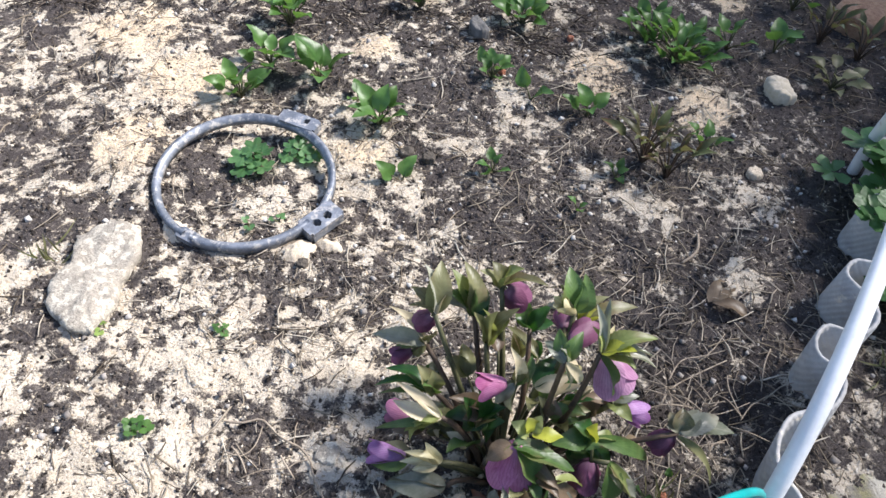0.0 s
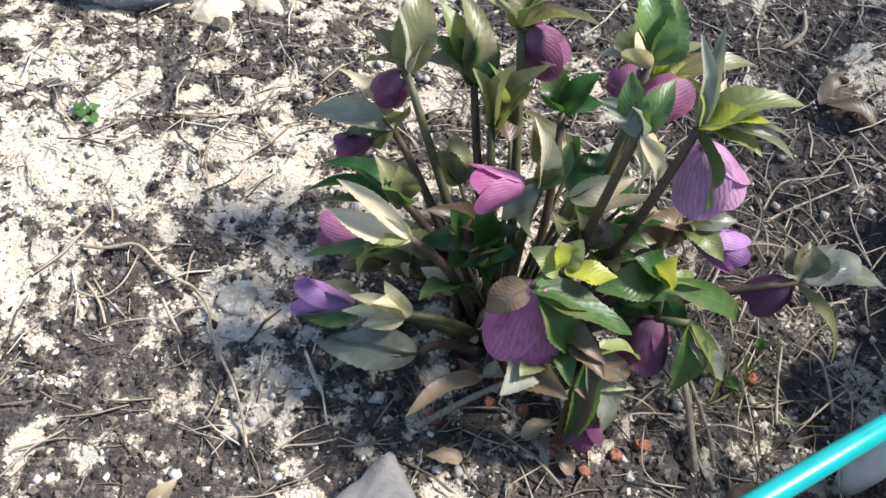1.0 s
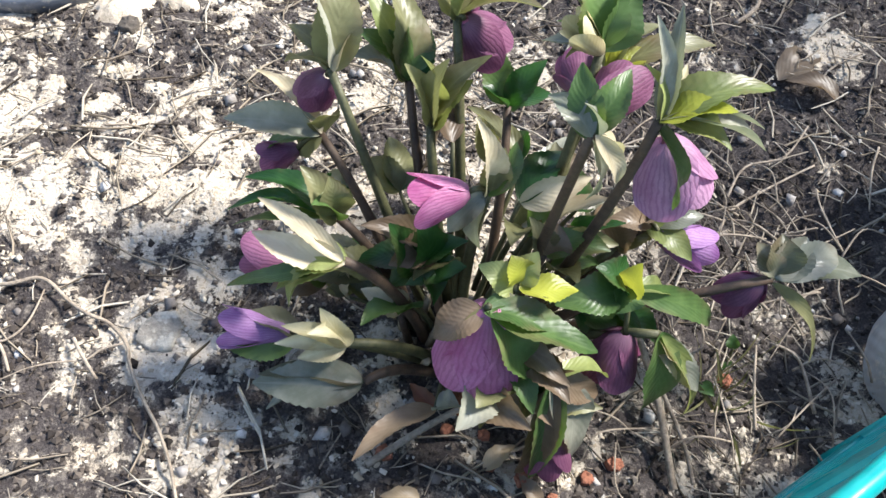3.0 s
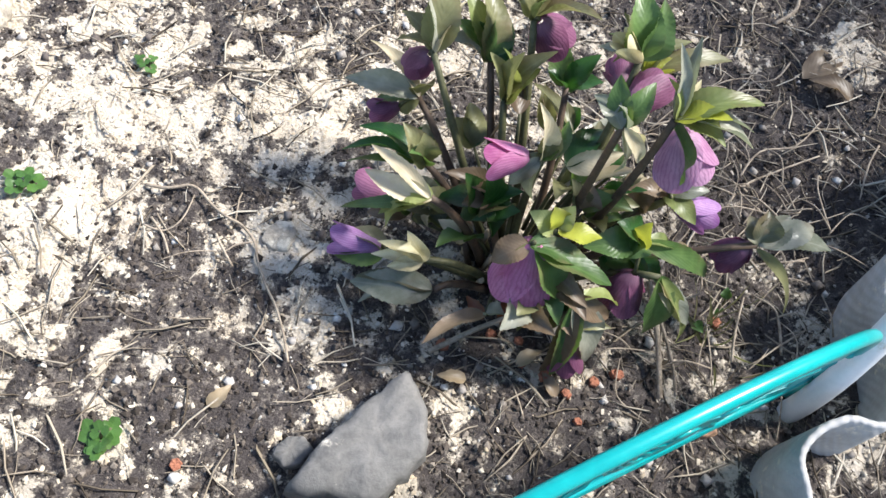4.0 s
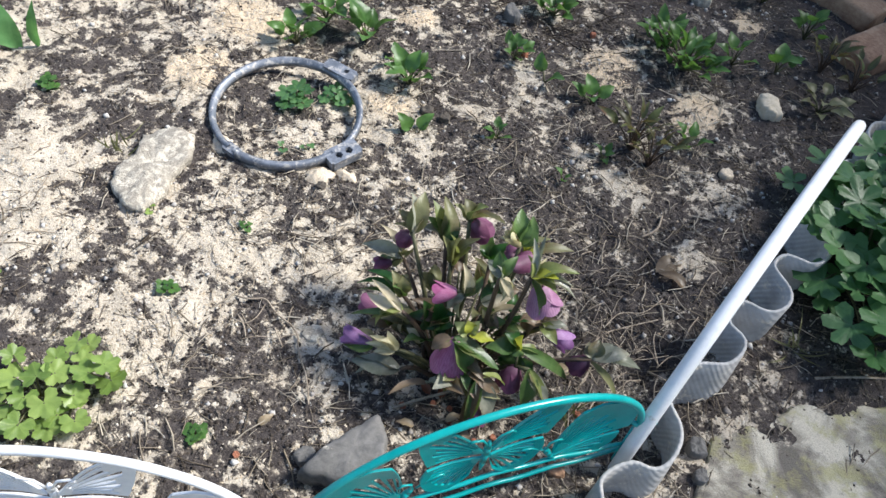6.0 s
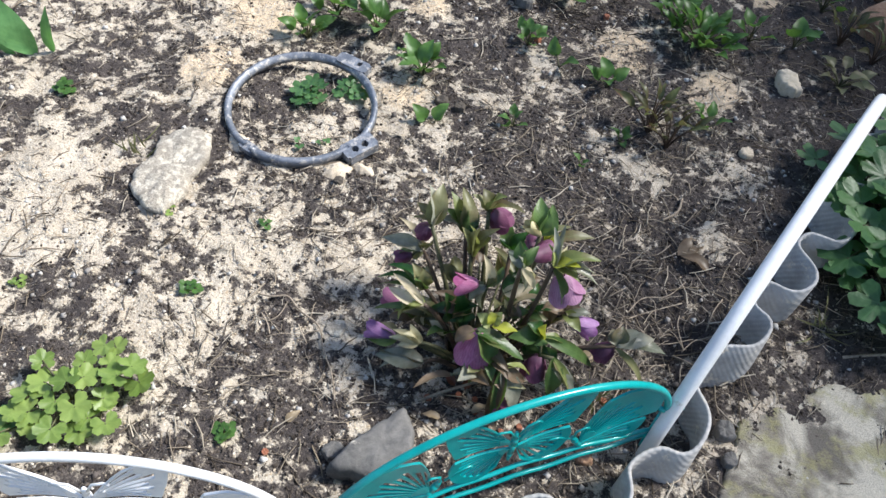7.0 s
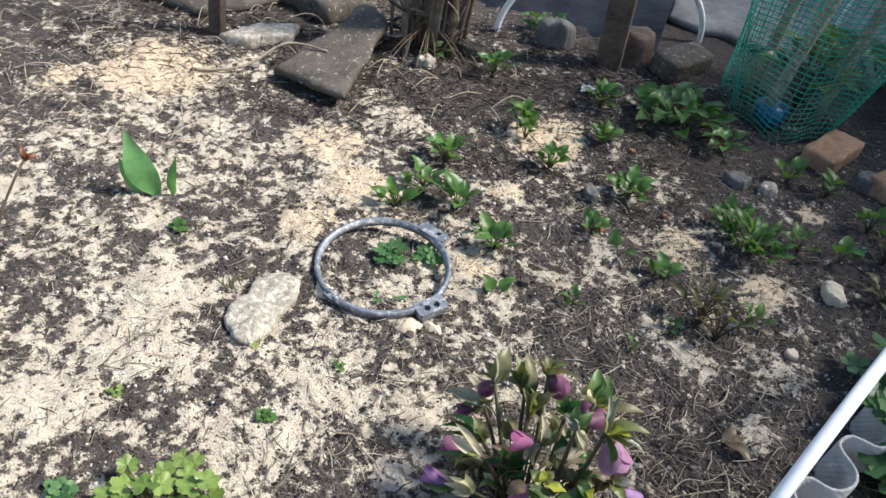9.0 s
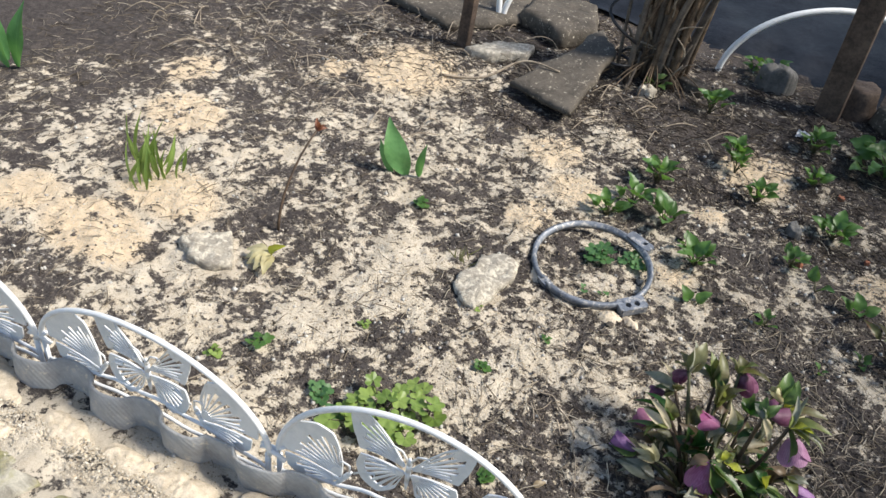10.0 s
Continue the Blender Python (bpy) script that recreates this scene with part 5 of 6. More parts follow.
SEEDLINGS = "seedlings in the bed"
for x, y, n, s, h in ((-0.11, 0.27, 5, 0.055, 0.035), (-0.07, 0.385, 5, 0.055, 0.04), (0.045, 0.355, 3, 0.065, 0.04), (0.195, 0.225, 4, 0.06, 0.035), (0.262, 0.07, 2, 0.045, 0.015),
                      (0.425, 0.43, 5, 0.035, 0.03), (0.515, 0.37, 2, 0.055, 0.025), (0.49, 0.66, 8, 0.055, 0.035), (0.64, 0.335, 4, 0.05, 0.035), (0.885, 0.26, 5, 0.04, 0.035),
                      (0.44, 0.12, 5, 0.03, 0.02), (0.69, 0.14, 4, 0.03, 0.015), (0.61, 0.035, 3, 0.022, 0.015), (1.11, 0.65, 4, 0.06, 0.05), (0.99, 0.635, 5, 0.05, 0.05)) + (
                      (-0.06, 0.545, 8, 0.055, 0.05), (0.235, 0.70, 8, 0.045, 0.045), (0.09, 0.87, 4, 0.05, 0.05), (0.12, 0.82, 3, 0.05, 0.05), (-0.10, 1.17, 6, 0.06, 0.06), (0.30, 1.17, 7, 0.055, 0.05),
                      (0.14, 0.30, 2, 0.045, 0.02), (0.96, 1.03, 7, 0.05, 0.05), (1.08, 1.0, 9, 0.05, 0.06), (1.20, 0.86, 8, 0.045, 0.06), (0.36, 0.93, 4, 0.05, 0.03)):
    extra = 4 if y > 0.2 and x < 0.6 and n > 2 else 0
    clump("seedling", x, y, n + extra, s, h * (1.35 if extra else 1.0), s * 0.6 + 0.012 * (n > 4), "primrose", "young green seedling with rounded leaves in soil", "seedling", SEEDLINGS, wide=0.72, upright=0.75)
for x, y, n, s, lob, c in ((-0.030, 0.064, 7, 0.060, 3, "geranium"), (0.053, 0.100, 6, 0.056, 3, "geranium"), (0.00, -0.10, 2, 0.025, 3, "geranium"), (0.05, -0.08, 2, 0.022, 3, "geranium"),
                           (0.012, -0.335, 4, 0.022, 3, "primrose"), (-0.06, -0.527, 5, 0.028, 3, "primrose"), (0.112, -0.78, 7, 0.028, 3, "primrose"), (-0.55, -0.10, 6, 0.035, 3, "primrose"),
                           (-0.30, -0.83, 7, 0.04, 3, "geranium"), (-0.24, -0.86, 5, 0.04, 3, "geranium"), (-0.50, -0.81, 6, 0.04, 3, "primrose"), (-0.56, -0.90, 5, 0.03, 3, "sunny"), (-0.36, -0.60, 4, 0.022, 3, "sunny"), (-0.17, -0.36, 2, 0.02, 3, "sunny")):
    clump("weed", x, y, n, s * 0.72, s * 0.45, s * 0.62, c, "small lobed green weed growing in the soil", "weed", "small weeds", lobes=lob + 2 * (s > 0.05), cut=0.4)
for x, y, n, s, h, r in ((-0.15, -0.79, 11, 0.046, 0.05, 0.085), (-0.07, -0.735, 3, 0.050, 0.05, 0.025), (-0.13, -0.69, 2, 0.046, 0.045, 0.02), (-0.20, -0.84, 4, 0.05, 0.04, 0.05), (-0.09, -0.815, 4, 0.046, 0.035, 0.04)):
    clump("columbine", x, y, n, s, h, r, "sunny", "sunlit yellow-green columbine clump with scalloped leaves", "columbine", "columbine clumps", lobes=5, cut=0.28)
clump("primula", 0.86, 0.56, 34, 0.055, 0.07, 0.085, "primrose", "dense bright green primula clump", "primula", "", wide=0.55, upright=0.9)
clump("primula", 0.80, 0.66, 16, 0.055, 0.06, 0.06, "primrose", "bright green primula with crowded leaves", "primula", "", wide=0.55, upright=0.8)
clump("leafy_bush", 0.56, 1.22, 36, 0.075, 0.10, 0.14, "primrose", "leafy green plant at the foot of the net", "plant", "", wide=0.8)
clump("leafy_bush", 0.74, 1.10, 12, 0.05, 0.07, 0.06, "primrose", "small green plant at the foot of the net", "plant", "", wide=0.7)
clump("leafy_bush", -0.02, 1.66, 22, 0.05, 0.07, 0.09, "primrose", "low green plant beside the black film", "plant", "", wide=0.8)
clump("leafy_bush", -0.33, 1.16, 7, 0.04, 0.05, 0.04, "green", "small green plant by the dry stalks", "plant", "", wide=0.7)
clump("leafy_bush", 1.22, 0.52, 10, 0.045, 0.05, 0.06, "olive", "olive-leaved plant at the end of the hoop", "plant", "", wide=0.6)
# reddish peony shoots
for x, y, n in ((0.75, 0.20, 14), (0.80, 0.17, 10), (1.24, 0.72, 10), (1.32, 0.66, 9)):
    clump("peony_shoots", x, y, n, 0.058, 0.095, 0.06, "peony", "reddish young peony shoots with dark leaves", "peony", "peony shoots", wide=0.35, stalk=STEM_RED, upright=0.8)
# the cranesbill beyond the edging
for x, y, n, r, h in ((1.27, 0.0, 28, 0.18, 0.15), (1.23, 0.12, 16, 0.13, 0.12), (1.40, 0.22, 20, 0.16, 0.16), (1.27, -0.20, 14, 0.12, 0.11), (1.42, -0.06, 18, 0.17, 0.18)):
    clump("cranesbill", x, y, n, 0.098, h, r, "geranium", "cranesbill clump with broad deeply lobed green leaves", "cranesbill", "cranesbill clumps", lobes=5, cut=0.55)


def blades(name, x, y, parts, colour, label, category):
    z = gz(x, y)
    t = thing(name, (x, y, z), label, category)
    for dx, dy, h, w, lean_x, lean_y in parts:
        b = Vector((x + dx, y + dy, z - 0.004))
        leaf_mesh("leaf", b, b + Vector((lean_x, lean_y, h)), w, LEAF[colour], t, up=Vector((0.5, -1, 0.5)), fold=0.12, sag=0.06, teeth=0.0, shape=0.85, nl=12)
    return t


blades("tulip", -0.675, -0.006, [(0, 0, 0.17, 0.078, -0.085, 0.0), (-0.04, -0.02, 0.10, 0.035, -0.06, -0.01), (0.03, 0.02, 0.12, 0.032, 0.01, 0.0)], "blade", "young tulip with broad blue-green leaves", "tulip")
blades("tulip", -2.02, -0.46, [(0, 0, 0.26, 0.08, -0.07, 0.0), (0.02, 0.02, 0.24, 0.07, 0.04, 0.03), (-0.05, 0.03, 0.2, 0.06, -0.1, 0.02)], "blade", "young tulip with broad green leaves", "tulip")
blades("daylily", -1.20, -0.55, [(rnd.gauss(0, 0.04), rnd.gauss(0, 0.03), rnd.uniform(0.09, 0.17), rnd.uniform(0.010, 0.016), rnd.gauss(0, 0.03), rnd.gauss(0, 0.03)) for _ in range(30)], "sunny", "clump of yellow-green daylily shoots", "daylily")
blades("grass_tuft", 1.12, -0.27, [(rnd.gauss(0, 0.01), rnd.gauss(0, 0.01), rnd.uniform(0.02, 0.05), 0.004, rnd.gauss(0, 0.03), rnd.gauss(0, 0.03)) for _ in range(16)], "olive", "tiny tuft of yellowish grass beside the paving", "grass")
blades("grass_tuft", -0.32, -0.22, [(rnd.gauss(0, 0.01), rnd.gauss(0, 0.01), rnd.uniform(0.03, 0.06), 0.004, rnd.gauss(0, 0.02), rnd.gauss(0, 0.02)) for _ in range(10)], "olive", "tiny tuft of grass beside the pale stone", "grass")
blades("grass_tuft", 0.72, -0.55, [(rnd.gauss(0, 0.02), rnd.gauss(0, 0.02), rnd.uniform(0.02, 0.05), 0.004, rnd.gauss(0, 0.03), rnd.gauss(0, 0.03)) for _ in range(20)], "olive", "wisps of yellowish grass by the hellebore", "grass")
clump("seedling", 0.74, -0.50, 2, 0.018, 0.014, 0.012, "primrose", "tiny round-leaved seedling in the soil", "seedling", SEEDLINGS, wide=0.9)
clump("seedling", 0.69, -0.535, 2, 0.018, 0.014, 0.012, "primrose", "tiny round-leaved seedling in the soil", "seedling", SEEDLINGS, wide=0.9)

# a bare shoot with a red bud, and a fallen yellow flower
shoot = thing("bare_shoot", (-0.775, -0.47, 0), "thin bare brown shoot with red buds", "shoot")
part("stem", bm_of(*tube(bezier((-0.775, -0.47, -0.01), (-0.80, -0.44, 0.12), (-0.80, -0.29, 0.23), 9), 0.0045, 7, 0.6)), STEM_RED, shoot)
for k in range(5):
    leaf_mesh("bud_leaf", (-0.80, -0.29, 0.225), (-0.80 + rnd.uniform(-0.035, 0.02), -0.29 + rnd.uniform(-0.01, 0.03), 0.225 + rnd.uniform(0.0, 0.045)), 0.012, LEAF["rust"], shoot)
daff = thing("fallen_flower", (-0.70, -0.60, gz(-0.70, -0.60)), "fallen pale yellow flower with an orange cup", "flower")
for k in range(5):
    a = 3.4 + k * 0.42
    leaf_mesh("petal", (-0.69, -0.585, 0.025), (-0.69 + math.cos(a) * 0.075, -0.585 + math.sin(a) * 0.06, 0.012), 0.035, LEAF["cream"], daff, fold=0.1)
leaf_mesh("cup", (-0.69, -0.585, 0.02), (-0.665, -0.555, 0.05), 0.03, LEAF["yellow"], daff, fold=0.6)


# ---- the far end of the bed ----
WOOD = surface("weathered_post", (0.05, 0.034, 0.026), (0.15, 0.105, 0.078), 12, 0.8, 0.6, 0.003)
BARK = surface("dry_stalk", (0.07, 0.047, 0.031), (0.22, 0.155, 0.10), 30, 0.85, 0.7, 0.003)
BARK_GREY = surface("grey_dry_stalk", (0.075, 0.06, 0.048), (0.20, 0.165, 0.13), 30, 0.85, 0.7, 0.003)
BLACK = surface("black_film", (0.007, 0.009, 0.014), (0.02, 0.024, 0.033), 5, 0.6, 0.4, 0.008, 0, ((0.05, 0.05, 0.055), 11, 0.30), 0.12)
FOIL = surface("crumpled_foil", (0.45, 0.45, 0.47), (0.75, 0.75, 0.76), 40, 0.35, 0.3, 0.002, 0.3)
CABLE = surface("black_cable", (0.012, 0.012, 0.014), (0.03, 0.03, 0.034), 20, 0.5)
NET = surface("green_net", (0.01, 0.20, 0.13), (0.03, 0.34, 0.24), 15, 0.5, 0.1)
BLUE = surface("blue_plastic", (0.01, 0.06, 0.18), (0.02, 0.11, 0.28), 12, 0.4, 0.1)


def board(name, a, b, w, d, material, label, category):
    """A squared post from a to b with worn edges."""
    a, b = Vector(a), Vector(b)
    bm = bmesh.new()
    axis = (b - a).normalized()
    s = axis.cross(Vector((0, 1, 0))).normalized()
    u = s.cross(axis)
    rows = []
    for i in range(9):
        c = a.lerp(b, i / 8)
        j = [rnd.uniform(-0.002, 0.002) for _ in range(8)]
        rows.append([bm.verts.new(c + s * (sx * w / 2 + j[k]) + u * (sy * d / 2 + j[k + 4])) for k, (sx, sy) in enumerate(((-1, -1), (1, -1), (1, 1), (-1, 1)))])
    for p, q in zip(rows, rows[1:]):
        for k in range(4):
            bm.faces.new((p[k], p[(k + 1) % 4], q[(k + 1) % 4], q[k]))
    bm.faces.new(rows[0][::-1])
    bm.faces.new(rows[-1])
    ob = part(name, bm, material, None, "", False)
    bev = ob.modifiers.new("edge", "BEVEL")
    bev.width, bev.segments, bev.limit_method = 0.004, 2, "ANGLE"
    return tagged(ob, label, category)


board("wooden_post", (-1.075, 0.90, -0.05), (-1.06, 0.96, 1.0), 0.05, 0.04, WOOD, "dark brown weathered wooden post in the soil", "post")
board("wooden_post", (0.265, 1.54, -0.05), (0.225, 1.50, 1.1), 0.095, 0.07, WOOD, "leaning brown weathered wooden post by the film", "post")

def tree_stump(x, y):
    r = random.Random(3)
    rows, n = [], 18
    bm = bmesh.new()
    for z, q in ((-0.03, 0.085), (0.02, 0.075), (0.06, 0.066), (0.10, 0.062), (0.115, 0.055), (0.112, 0.03)):
        rows.append([bm.verts.new((x + math.cos(6.2832 * k / n) * q * (1 + 0.12 * math.sin(3 * k) + r.uniform(-0.06, 0.06)), y + math.sin(6.2832 * k / n) * q * (1 + r.uniform(-0.08, 0.08)), z + r.uniform(-0.004, 0.004))) for k in range(n)])
    for a, b in zip(rows, rows[1:]):
        for k in range(n):
            bm.faces.new((a[k], a[(k + 1) % n], b[(k + 1) % n], b[k]))
    bm.faces.new(rows[-1])
    return tagged(part("tree_stump", bm, WOOD), "low dark rotten stump beside the leaning post", "stump")


tree_stump(0.345, 1.66)


def foil_scrap(x, y):
    r = random.Random(9)
    n, rows = 9, []
    bm = bmesh.new()
    for i in range(n):
        rows.append([bm.verts.new((x + (i / (n - 1) - 0.5) * 0.075 + r.uniform(-0.004, 0.004), y + (j / (n - 1) - 0.5) * 0.045 + r.uniform(-0.004, 0.004), gz(x, y) + 0.010 + r.uniform(-0.007, 0.012))) for j in range(n)])
    for a, b in zip(rows, rows[1:]):
        for j in range(n - 1):
            bm.faces.new((a[j], b[j], b[j + 1], a[j + 1]))
    ob = part("foil_scrap", bm, FOIL, None, "", False)
    thick = ob.modifiers.new("thick", "SOLIDIFY")
    thick.thickness = 0.0012
    return tagged(ob, "crumpled scrap of white and silvery foil on soil", "litter")


foil_scrap(0.252, 1.256)

# black film over the far bed, wrinkled
film_xs, film_ys = np.linspace(-2.2, 0.42, 90), np.linspace(1.72, 5.2, 110)
black_film, _, _ = grid_sheet("black_film", film_xs, film_ys, lambda x, y: 0.035 + 0.03 * (lump(x, y, 3, 1) - 0.5) + 0.02 * lump(x, y * 0.5, 9, 2) + 0.05 * np.clip((y - 1.75) * 4, 0, 1) - 0.05, BLACK)
tagged(black_film, "wrinkled black plastic film spread over the far bed", "plastic film")
stone("paving_slab", [(0.44, 2.15), (1.3, 2.0), (1.5, 3.4), (0.40, 3.6)], 0.04, (0, 0, 0.0), 0, CONCRETE, "flat grey concrete slab beyond the bed", "paving slab", rough=0.04)
stone("paving_slab", [(0.2, 3.75), (2.2, 3.6), (2.4, 6.0), (0.1, 6.0)], 0.10, (0, 0, 0.0), 0, CONCRETE, "raised pale concrete slab beyond the bed", "paving slab", rough=0.03)

hoop((-0.205, 1.56), (0.575, 2.02), 0.33, 0.013, "white plastic pipe hoop over the black film")
hoop((-1.10, 1.25), (-0.75, 2.13), 0.30, 0.013, "white plastic pipe hoop behind the rocks")
hoop((-1.115, 1.24), (-1.95, 1.75), 0.40, 0.013, "white plastic pipe hoop behind the wooden post")
hoop((1.35, 1.50), (1.15, 2.5), 0.40, 0.013, "white plastic pipe hoop beyond the bricks")

# the bundle of dry cut stalks
bundle = thing("dry_stalks", (-0.39, 1.27, 0), "thick bundle of dry brown clematis stalks", "dry stalks")
own = random.Random(5)
for k in range(70):
    a, r = own.uniform(0, 6.28), abs(own.gauss(0, 0.060))
    bx, by = -0.39 + math.cos(a) * r * 1.1, 1.27 + math.sin(a) * r * 0.8
    th = own.uniform(0.007, 0.018) if k < 34 else own.uniform(0.003, 0.008)
    top = Vector((bx + own.gauss(0.01, 0.045), by + own.gauss(0.02, 0.05), own.uniform(0.4, 0.95) if k < 40 else own.uniform(0.06, 0.3)))
    part("stalk", bm_of(*tube(bezier((bx, by, -0.02), ((bx * 2 + top.x) / 3 + own.gauss(0, 0.03), (by * 2 + top.y) / 3, top.z * 0.45), top, 8), th, 7, 0.7)), (BARK, BARK_GREY, BARK)[k % 3], bundle)
for k in range(26):
    a = rnd.uniform(2.6, 6.6)
    d = rnd.uniform(0.12, 0.26)
    part("fibre", bm_of(*tube(bezier((-0.39, 1.25, 0.10), (-0.39 + math.cos(a) * d * 0.6, 1.25 + math.sin(a) * d * 0.6, 0.09), (-0.39 + math.cos(a) * d, 1.25 + math.sin(a) * d, 0.008), 6), 0.003, 5, 0.6)), BARK, bundle)
for k in range(46):
    a, z0 = rnd.uniform(3.0, 6.4), rnd.uniform(0.0, 0.5)
    r = rnd.uniform(0.06, 0.10)
    b0 = Vector((-0.39 + math.cos(a) * r * 1.2, 1.27 + math.sin(a) * r * 0.8, z0))
    part("bark_shred", bm_of(*tube(bezier(b0, b0 + Vector((rnd.gauss(0, 0.02), -0.01, 0.05)), b0 + Vector((rnd.gauss(0, 0.05), rnd.gauss(-0.02, 0.02), rnd.uniform(0.04, 0.16))), 5), rnd.uniform(0.004, 0.010), 4, 0.3)), BARK if k % 3 else TWIG, bundle)
pts = [Vector((-0.52 + 0.07 * math.cos(i * 0.42) * (1 if i > 14 else 0.25), 1.16 + 0.05 * math.sin(i * 0.42), 0.62 - i * 0.0155 if i < 34 else 0.07)) for i in range(60)]
tagged(part("black_cable", bm_of(*tube(pts, 0.006, 7)), CABLE), "loops of black cable hanging by the dry stalks", "cable")


def brick(x, y, z, turn, tilt, label, size=(0.24, 0.115, 0.065), material=BRICK):
    bm = bmesh.new()
    bmesh.ops.create_cube(bm, size=1)
    bmesh.ops.scale(bm, vec=size, verts=bm.verts)
    bmesh.ops.subdivide_edges(bm, edges=bm.edges, cuts=5, use_grid_fill=True)
    for v in bm.verts:
        v.co += Vector((rnd.uniform(-1, 1), rnd.uniform(-1, 1), rnd.uniform(-1, 1))) * 0.0022
        k = sum(abs(v.co[i]) > size[i] / 2 - 0.008 for i in range(3))
        if k > 1:
            v.co *= 0.975 if k == 2 else 0.945
    ob = part("brick", bm, material)
    ob.matrix_world = pose(x, y, z + size[2] / 2, tilt, 0, turn)
    return tagged(ob, label, "brick", "bricks at the edge of the bed")


brick(1.10, 1.28, gz(1.1, 1.28) - 0.004, 62, 0, "old orange-brown brick with mossy worn edges")
brick(1.33, 1.10, gz(1.33, 1.10) - 0.004, -38, 0, "old brown brick lying flat in the soil")
brick(1.40, 0.86, gz(1.4, 0.86) - 0.004, 48, 0, "old orange-brown brick half in the soil")
brick(0.53, 1.66, gz(0.53, 1.66) - 0.004, 58, 8, "old mossy grey-brown brick tipped against the net", (0.25, 0.12, 0.088), BROWN_STONE)


def netting():
    """Green plastic net wrapped round a leaning frame of sticks."""
    t = thing("plant_net", (0.92, 1.52, 0), "green plastic mesh net wrapped round supporting sticks", "net")
    nu, nv, cells, fa = 56, 44, [], []

    def at(u, v):
        a = 2 * math.pi * u / nu
        r = 0.20 + 0.17 * v / nv + 0.02 * math.sin(3 * a + v * 0.13) + 0.012 * math.sin(7 * a)
        return Vector((0.92 + 0.10 * v / nv + math.cos(a) * r * 1.05, 1.52 + 0.18 * v / nv + math.sin(a) * r, 0.01 + 0.85 * v / nv + 0.012 * math.sin(5 * a)))
    for name, lines in (("lengthwise_cord", [[at(u, v) for v in range(0, nv + 1, 2)] for u in range(nu)]), ("cross_cord", [[at(u, v) for u in range(0, nu + 1, 2)] for v in range(nv)])):
        bm = bmesh.new()
        for line in lines:
            add_to(bm, *tube(line, 0.0021, 3))
        part(name, bm, NET, t)
    for a, b in (((0.85, 1.40, 0), (1.02, 1.58, 0.95)), ((0.80, 1.58, 0), (0.88, 1.66, 0.95)), ((1.05, 1.52, 0), (1.18, 1.72, 0.95))):
        bm = bm_of(*tube([Vector(a).lerp(Vector(b), i / 6) for i in range(7)], 0.02, 8))
        part("support_stick", bm, TWIG, t)


netting()
clump("leafy_bush", 0.98, 1.60, 18, 0.10, 0.30, 0.14, "green", "leafy plant growing inside the green net", "plant", "", wide=0.6)
can = bmesh.new()
bmesh.ops.create_cone(can, cap_ends=True, segments=24, radius1=0.05, radius2=0.06, depth=0.07)
blue_pot = part("blue_pot", can, BLUE)
blue_pot.matrix_world = pose(0.88, 1.42, 0.04)
tagged(blue_pot, "small blue plastic pot inside the net", "pot")
clump("leafy_bush", 1.30, 2.05, 26, 0.14, 0.12, 0.28, "green", "large-leaved green plant beyond the bricks", "plant", "", wide=0.75)


# ---- twigs, roots and bits by the hellebore ----
def strand(name, pts, r, material, label, category, taper=0.6, group=""):
    pts = [Vector((x, y, max(z, gz(x, y) + r * 0.6))) for x, y, z in pts]
    fine = []
    for i in range(len(pts) - 1):
        a, b, c, d = pts[max(i - 1, 0)], pts[i], pts[i + 1], pts[min(i + 2, len(pts) - 1)]
        for k in range(5):
            s = k / 5
            fine.append(0.5 * (2 * b + (c - a) * s + (2 * a - 5 * b + 4 * c - d) * s * s + (3 * b - a - 3 * c + d) * s**3))
    fine.append(pts[-1])
    return tagged(part(name, bm_of(*tube(fine, r, 7, taper)), material), label, category, group)


strand("dry_root", [(0.064, -0.499, 0.000), (0.090, -0.500, 0.004), (0.118, -0.493, 0.006), (0.144, -0.511, 0.001), (0.164, -0.523, 0.005), (0.181, -0.528, 0.001), (0.200, -0.546, 0.002), (0.209, -0.568, 0.005), (0.227, -0.597, 0.002), (0.241, -0.616, 0.004), (0.255, -0.642, 0.000), (0.268, -0.673, 0.005)], 0.0019, TWIG, "thin pale dry root winding over the soil", "root", 0.7, "dry roots")
strand("dry_root", [(0.198, -0.547, 0.004), (0.181, -0.553, 0.002), (0.170, -0.562, 0.000), (0.148, -0.567, 0.002), (0.129, -0.575, 0.005), (0.108, -0.587, 0.003)], 0.0011, TWIG, "thin pale dry root branching over the soil", "root", 0.5, "dry roots")
strand("dry_root", [(0.157, -0.545, 0.003), (0.169, -0.561, 0.005), (0.185, -0.580, 0.005)], 0.0017, TWIG, "short pale dry root on the soil", "root", 0.8, "dry roots")
strand("dry_root", [(0.083, -0.538, 0.002), (0.102, -0.557, 0.001), (0.114, -0.577, 0.001)], 0.0015, TWIG, "short pale dry root on the soil", "root", 0.8, "dry roots")
strand("dry_root", [(0.077, -0.548, 0.001), (0.101, -0.551, 0.001), (0.117, -0.534, 0.004), (0.120, -0.501, 0.001)], 0.0012, TWIG, "thin pale dry root winding over the soil", "root", 0.6, "dry roots")
strand("dry_root", [(0.359, -0.671, 0.004), (0.373, -0.634, 0.001), (0.388, -0.604, 0.002)], 0.0011, TWIG, "thin dark dry root on the soil", "root", 0.6, "dry roots")
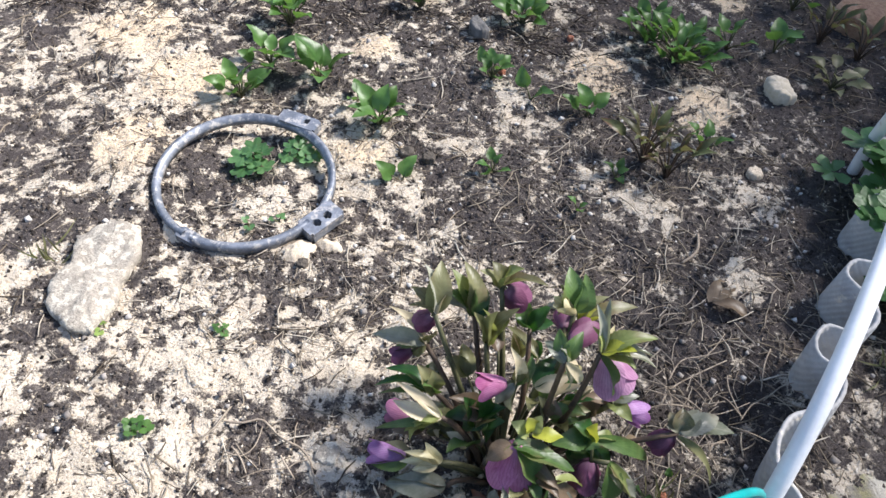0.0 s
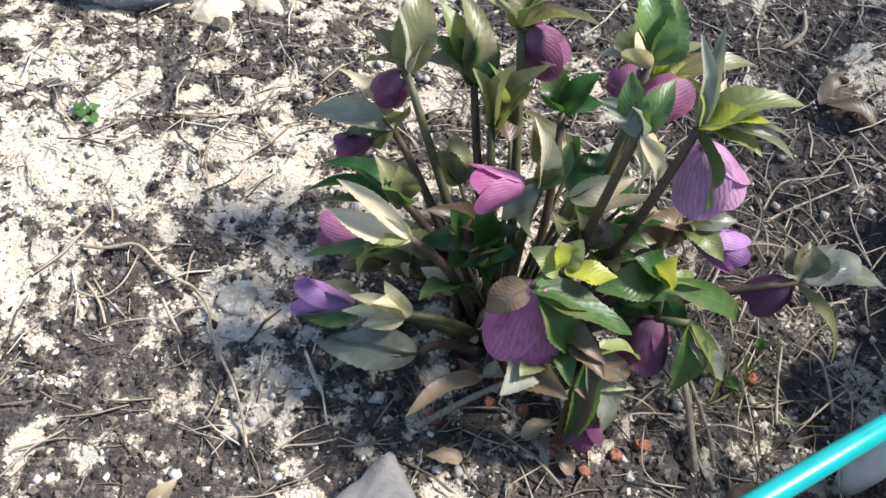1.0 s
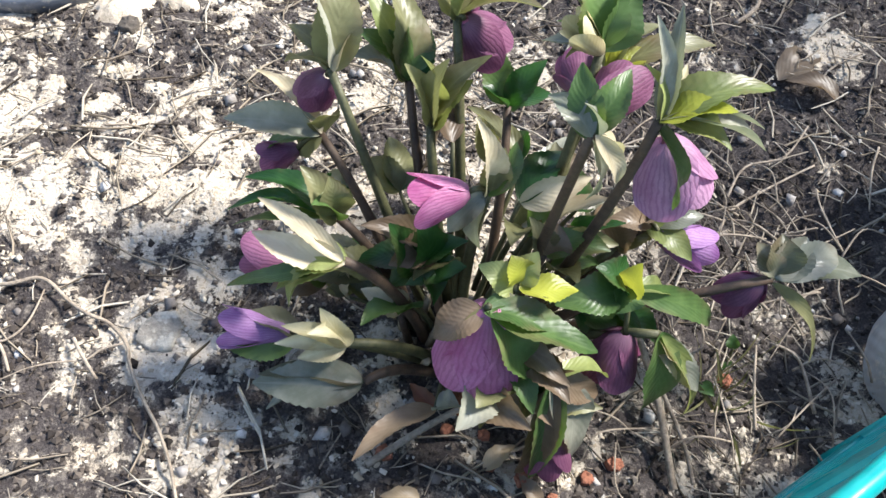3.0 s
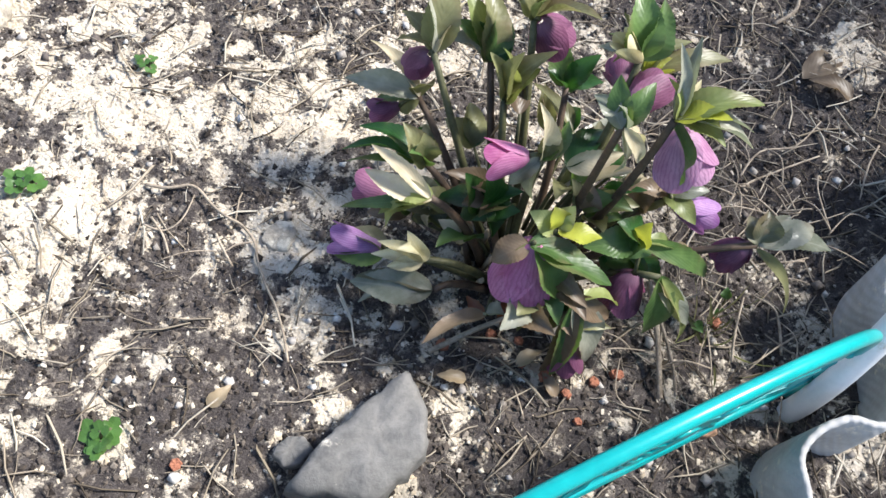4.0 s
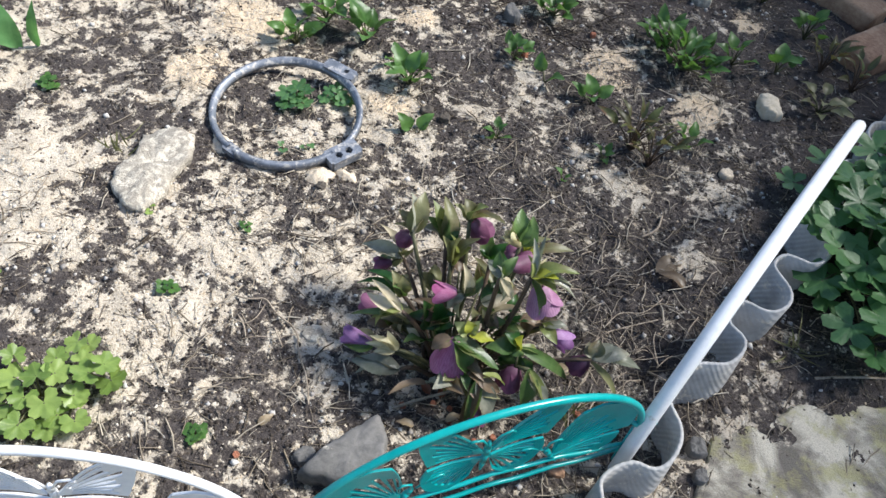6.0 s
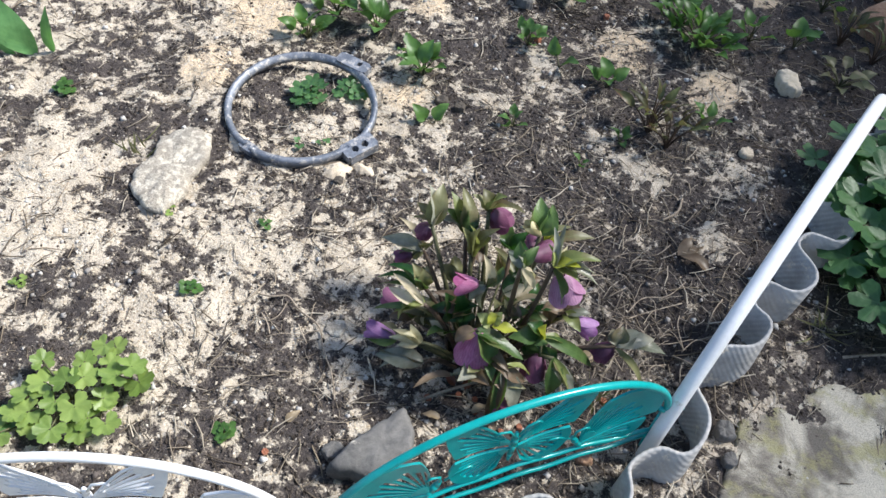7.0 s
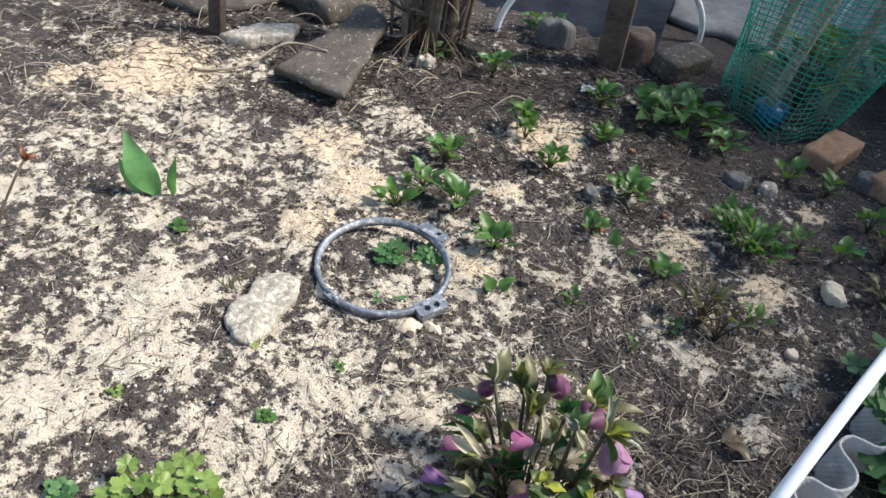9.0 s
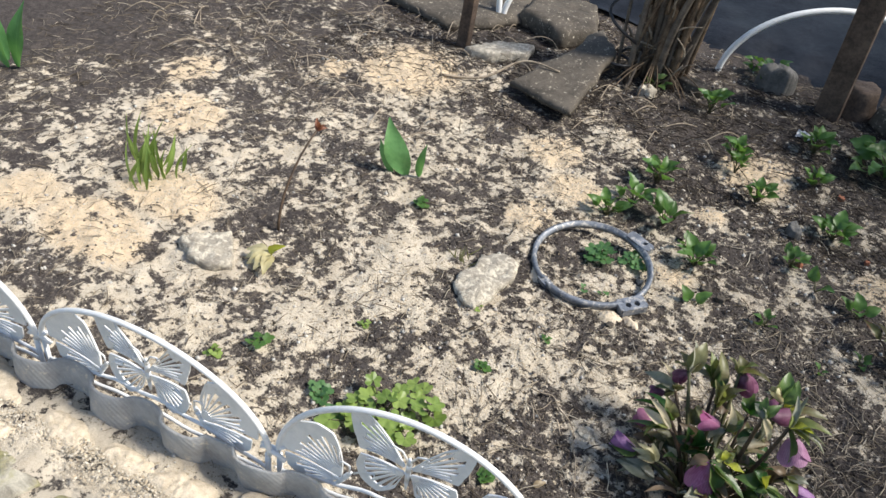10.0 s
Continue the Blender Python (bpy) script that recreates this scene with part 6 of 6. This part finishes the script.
strand("dry_root", [(0.739, -0.360, 0.005), (0.782, -0.390, 0.002), (0.822, -0.393, 0.003), (0.876, -0.366, 0.004)], 0.0009, TWIG, "long thin dry root lying in the hollow", "root", 0.8, "dry roots")
strand("dry_root", [(0.749, -0.338, 0.001), (0.774, -0.298, 0.003), (0.821, -0.278, 0.002), (0.856, -0.233, 0.004)], 0.0014, TWIG, "thin pale dry root winding over the soil", "root", 0.7, "dry roots")
strand("dry_root", [(0.729, -0.389, 0.003), (0.753, -0.352, 0.001), (0.801, -0.318, 0.001), (0.850, -0.289, 0.005)], 0.0016, TWIG, "thin pale dry root winding over the soil", "root", 0.7, "dry roots")
strand("dry_stick", [(0.407, -0.637, 0.004), (0.45, -0.605, 0.010), (0.50, -0.575, 0.016)], 0.0032, TWIG, "straight pale stick leaning into the hellebore", "stick", 0.8, "dry sticks")
strand("dry_stick", [(0.63, -0.52, 0.03), (0.645, -0.57, 0.018), (0.655, -0.64, 0.004)], 0.0034, TWIG, "short pale dry stalk under the hellebore", "stick", 0.9, "dry sticks")
strand("dry_stick", [(0.645, -0.55, 0.02), (0.665, -0.60, 0.01), (0.672, -0.635, 0.004)], 0.002, TWIG, "thin pale dry stalk under the hellebore", "stick", 0.9, "dry sticks")
strand("dry_stick", [(0.345, -0.775, 0.004), (0.355, -0.735, 0.008), (0.375, -0.69, 0.004)], 0.0036, TWIG, "pale stick beside the dark stone", "stick", 0.8, "dry sticks")
strand("dry_stick", [(1.16, -0.325, 0.004), (1.24, -0.30, 0.006), (1.34, -0.27, 0.004)], 0.0032, TWIG, "pale twig lying along the paving stone", "stick", 0.7, "dry sticks")
strand("dry_stick", [(0.80, -0.08, 0.004), (0.83, -0.05, 0.01), (0.84, 0.0, 0.004)], 0.003, TWIG, "short dry stalk on the soil", "stick", 0.8, "dry sticks")
strand("dry_stick", [(-0.98, 0.60, 0.005), (-0.85, 0.70, 0.02), (-0.76, 0.84, 0.075), (-0.62, 0.87, 0.074)], 0.006, TWIG, "pale bent branch lying over the rock slab", "stick", 0.6, "dry sticks")
for k in range(90):
    x, y = 0.72 + rnd.gauss(0, 0.10), -0.38 + rnd.gauss(0, 0.15)
    a, L = rnd.uniform(0, 6.28), rnd.uniform(0.03, 0.09)
    strand("dry_rootlet", [(x, y, 0), (x + math.cos(a) * L * 0.5 + rnd.gauss(0, 0.008), y + math.sin(a) * L * 0.5 + rnd.gauss(0, 0.008), rnd.uniform(0.004, 0.016)), (x + math.cos(a) * L, y + math.sin(a) * L, 0)], rnd.uniform(0.0008, 0.0018), TWIG, "thin dry rootlet tangled on the soil", "root", 0.6, "dry rootlets")
for k in range(190):
    x, y = (rnd.uniform(-2.2, -0.75), rnd.uniform(0.1, 1.3)) if k < 155 else (rnd.uniform(-0.7, 0.1), rnd.uniform(0.8, 1.4))
    a, L = rnd.uniform(0, 6.28), rnd.uniform(0.06, 0.2)
    strand("dry_twig", [(x, y, 0), (x + math.cos(a) * L * 0.5, y + math.sin(a) * L * 0.5, rnd.uniform(0.01, 0.04)), (x + math.cos(a) * L, y + math.sin(a) * L, 0)], rnd.uniform(0.0015, 0.003), TWIG, "dry brown twig lying on the soil", "twig", 0.6, "dry twigs")
for x, y, s in ((0.53, -0.64, 0.011), (0.505, -0.63, 0.008), (0.555, -0.655, 0.009), (0.42, -0.625, 0.012), (0.585, -0.635, 0.010), (0.61, -0.62, 0.012), (0.57, -0.68, 0.008), (0.47, -0.60, 0.010), (0.50, -0.605, 0.009),
                (0.187, -0.79, 0.010), (0.725, -0.53, 0.012), (0.61, 0.62, 0.014), (0.46, 0.92, 0.02), (0.445, 0.455, 0.018)):
    q = [(math.cos(a) * 0.7 * s * rnd.uniform(0.7, 1.1), math.sin(a) * 0.7 * s * rnd.uniform(0.7, 1.1)) for a in (0.3, 1.4, 2.4, 3.5, 4.6, 5.6)]
    s *= 0.7
    stone("brick_fragment", q, s * 1.1, (x, y, gz(x, y) - 0.002), rnd.uniform(0, 90), RED_BRICK, "small orange-red crumb of brick", "brick fragment", group="brick crumbs")
for x, y, L, c in ((0.50, -0.635, 0.032, "straw"), (0.45, -0.66, 0.030, "straw"), (0.545, -0.66, 0.028, "brown"), (0.84, -0.16, 0.075, "brown"), (0.90, -0.19, 0.06, "brown"), (0.48, -0.59, 0.03, "rust"), (0.46, -0.585, 0.03, "rust"), (0.70, -0.44, 0.05, "straw"), (0.20, -0.73, 0.03, "straw"), (-0.60, 0.86, 0.03, "straw")):
    a = rnd.uniform(0, 6.28)
    z = gz(x, y)
    ob = leaf_mesh("dry_leaf", (x, y, z + 0.004), (x + math.cos(a) * L, y + math.sin(a) * L, z + 0.010), L * 0.55, LEAF[c], None, up=Vector((0, 0, 1)), fold=0.22, sag=0.10, teeth=0.08)
    tagged(ob, "curled dry brown fallen leaf on the soil", "leaf", "dry fallen leaves")
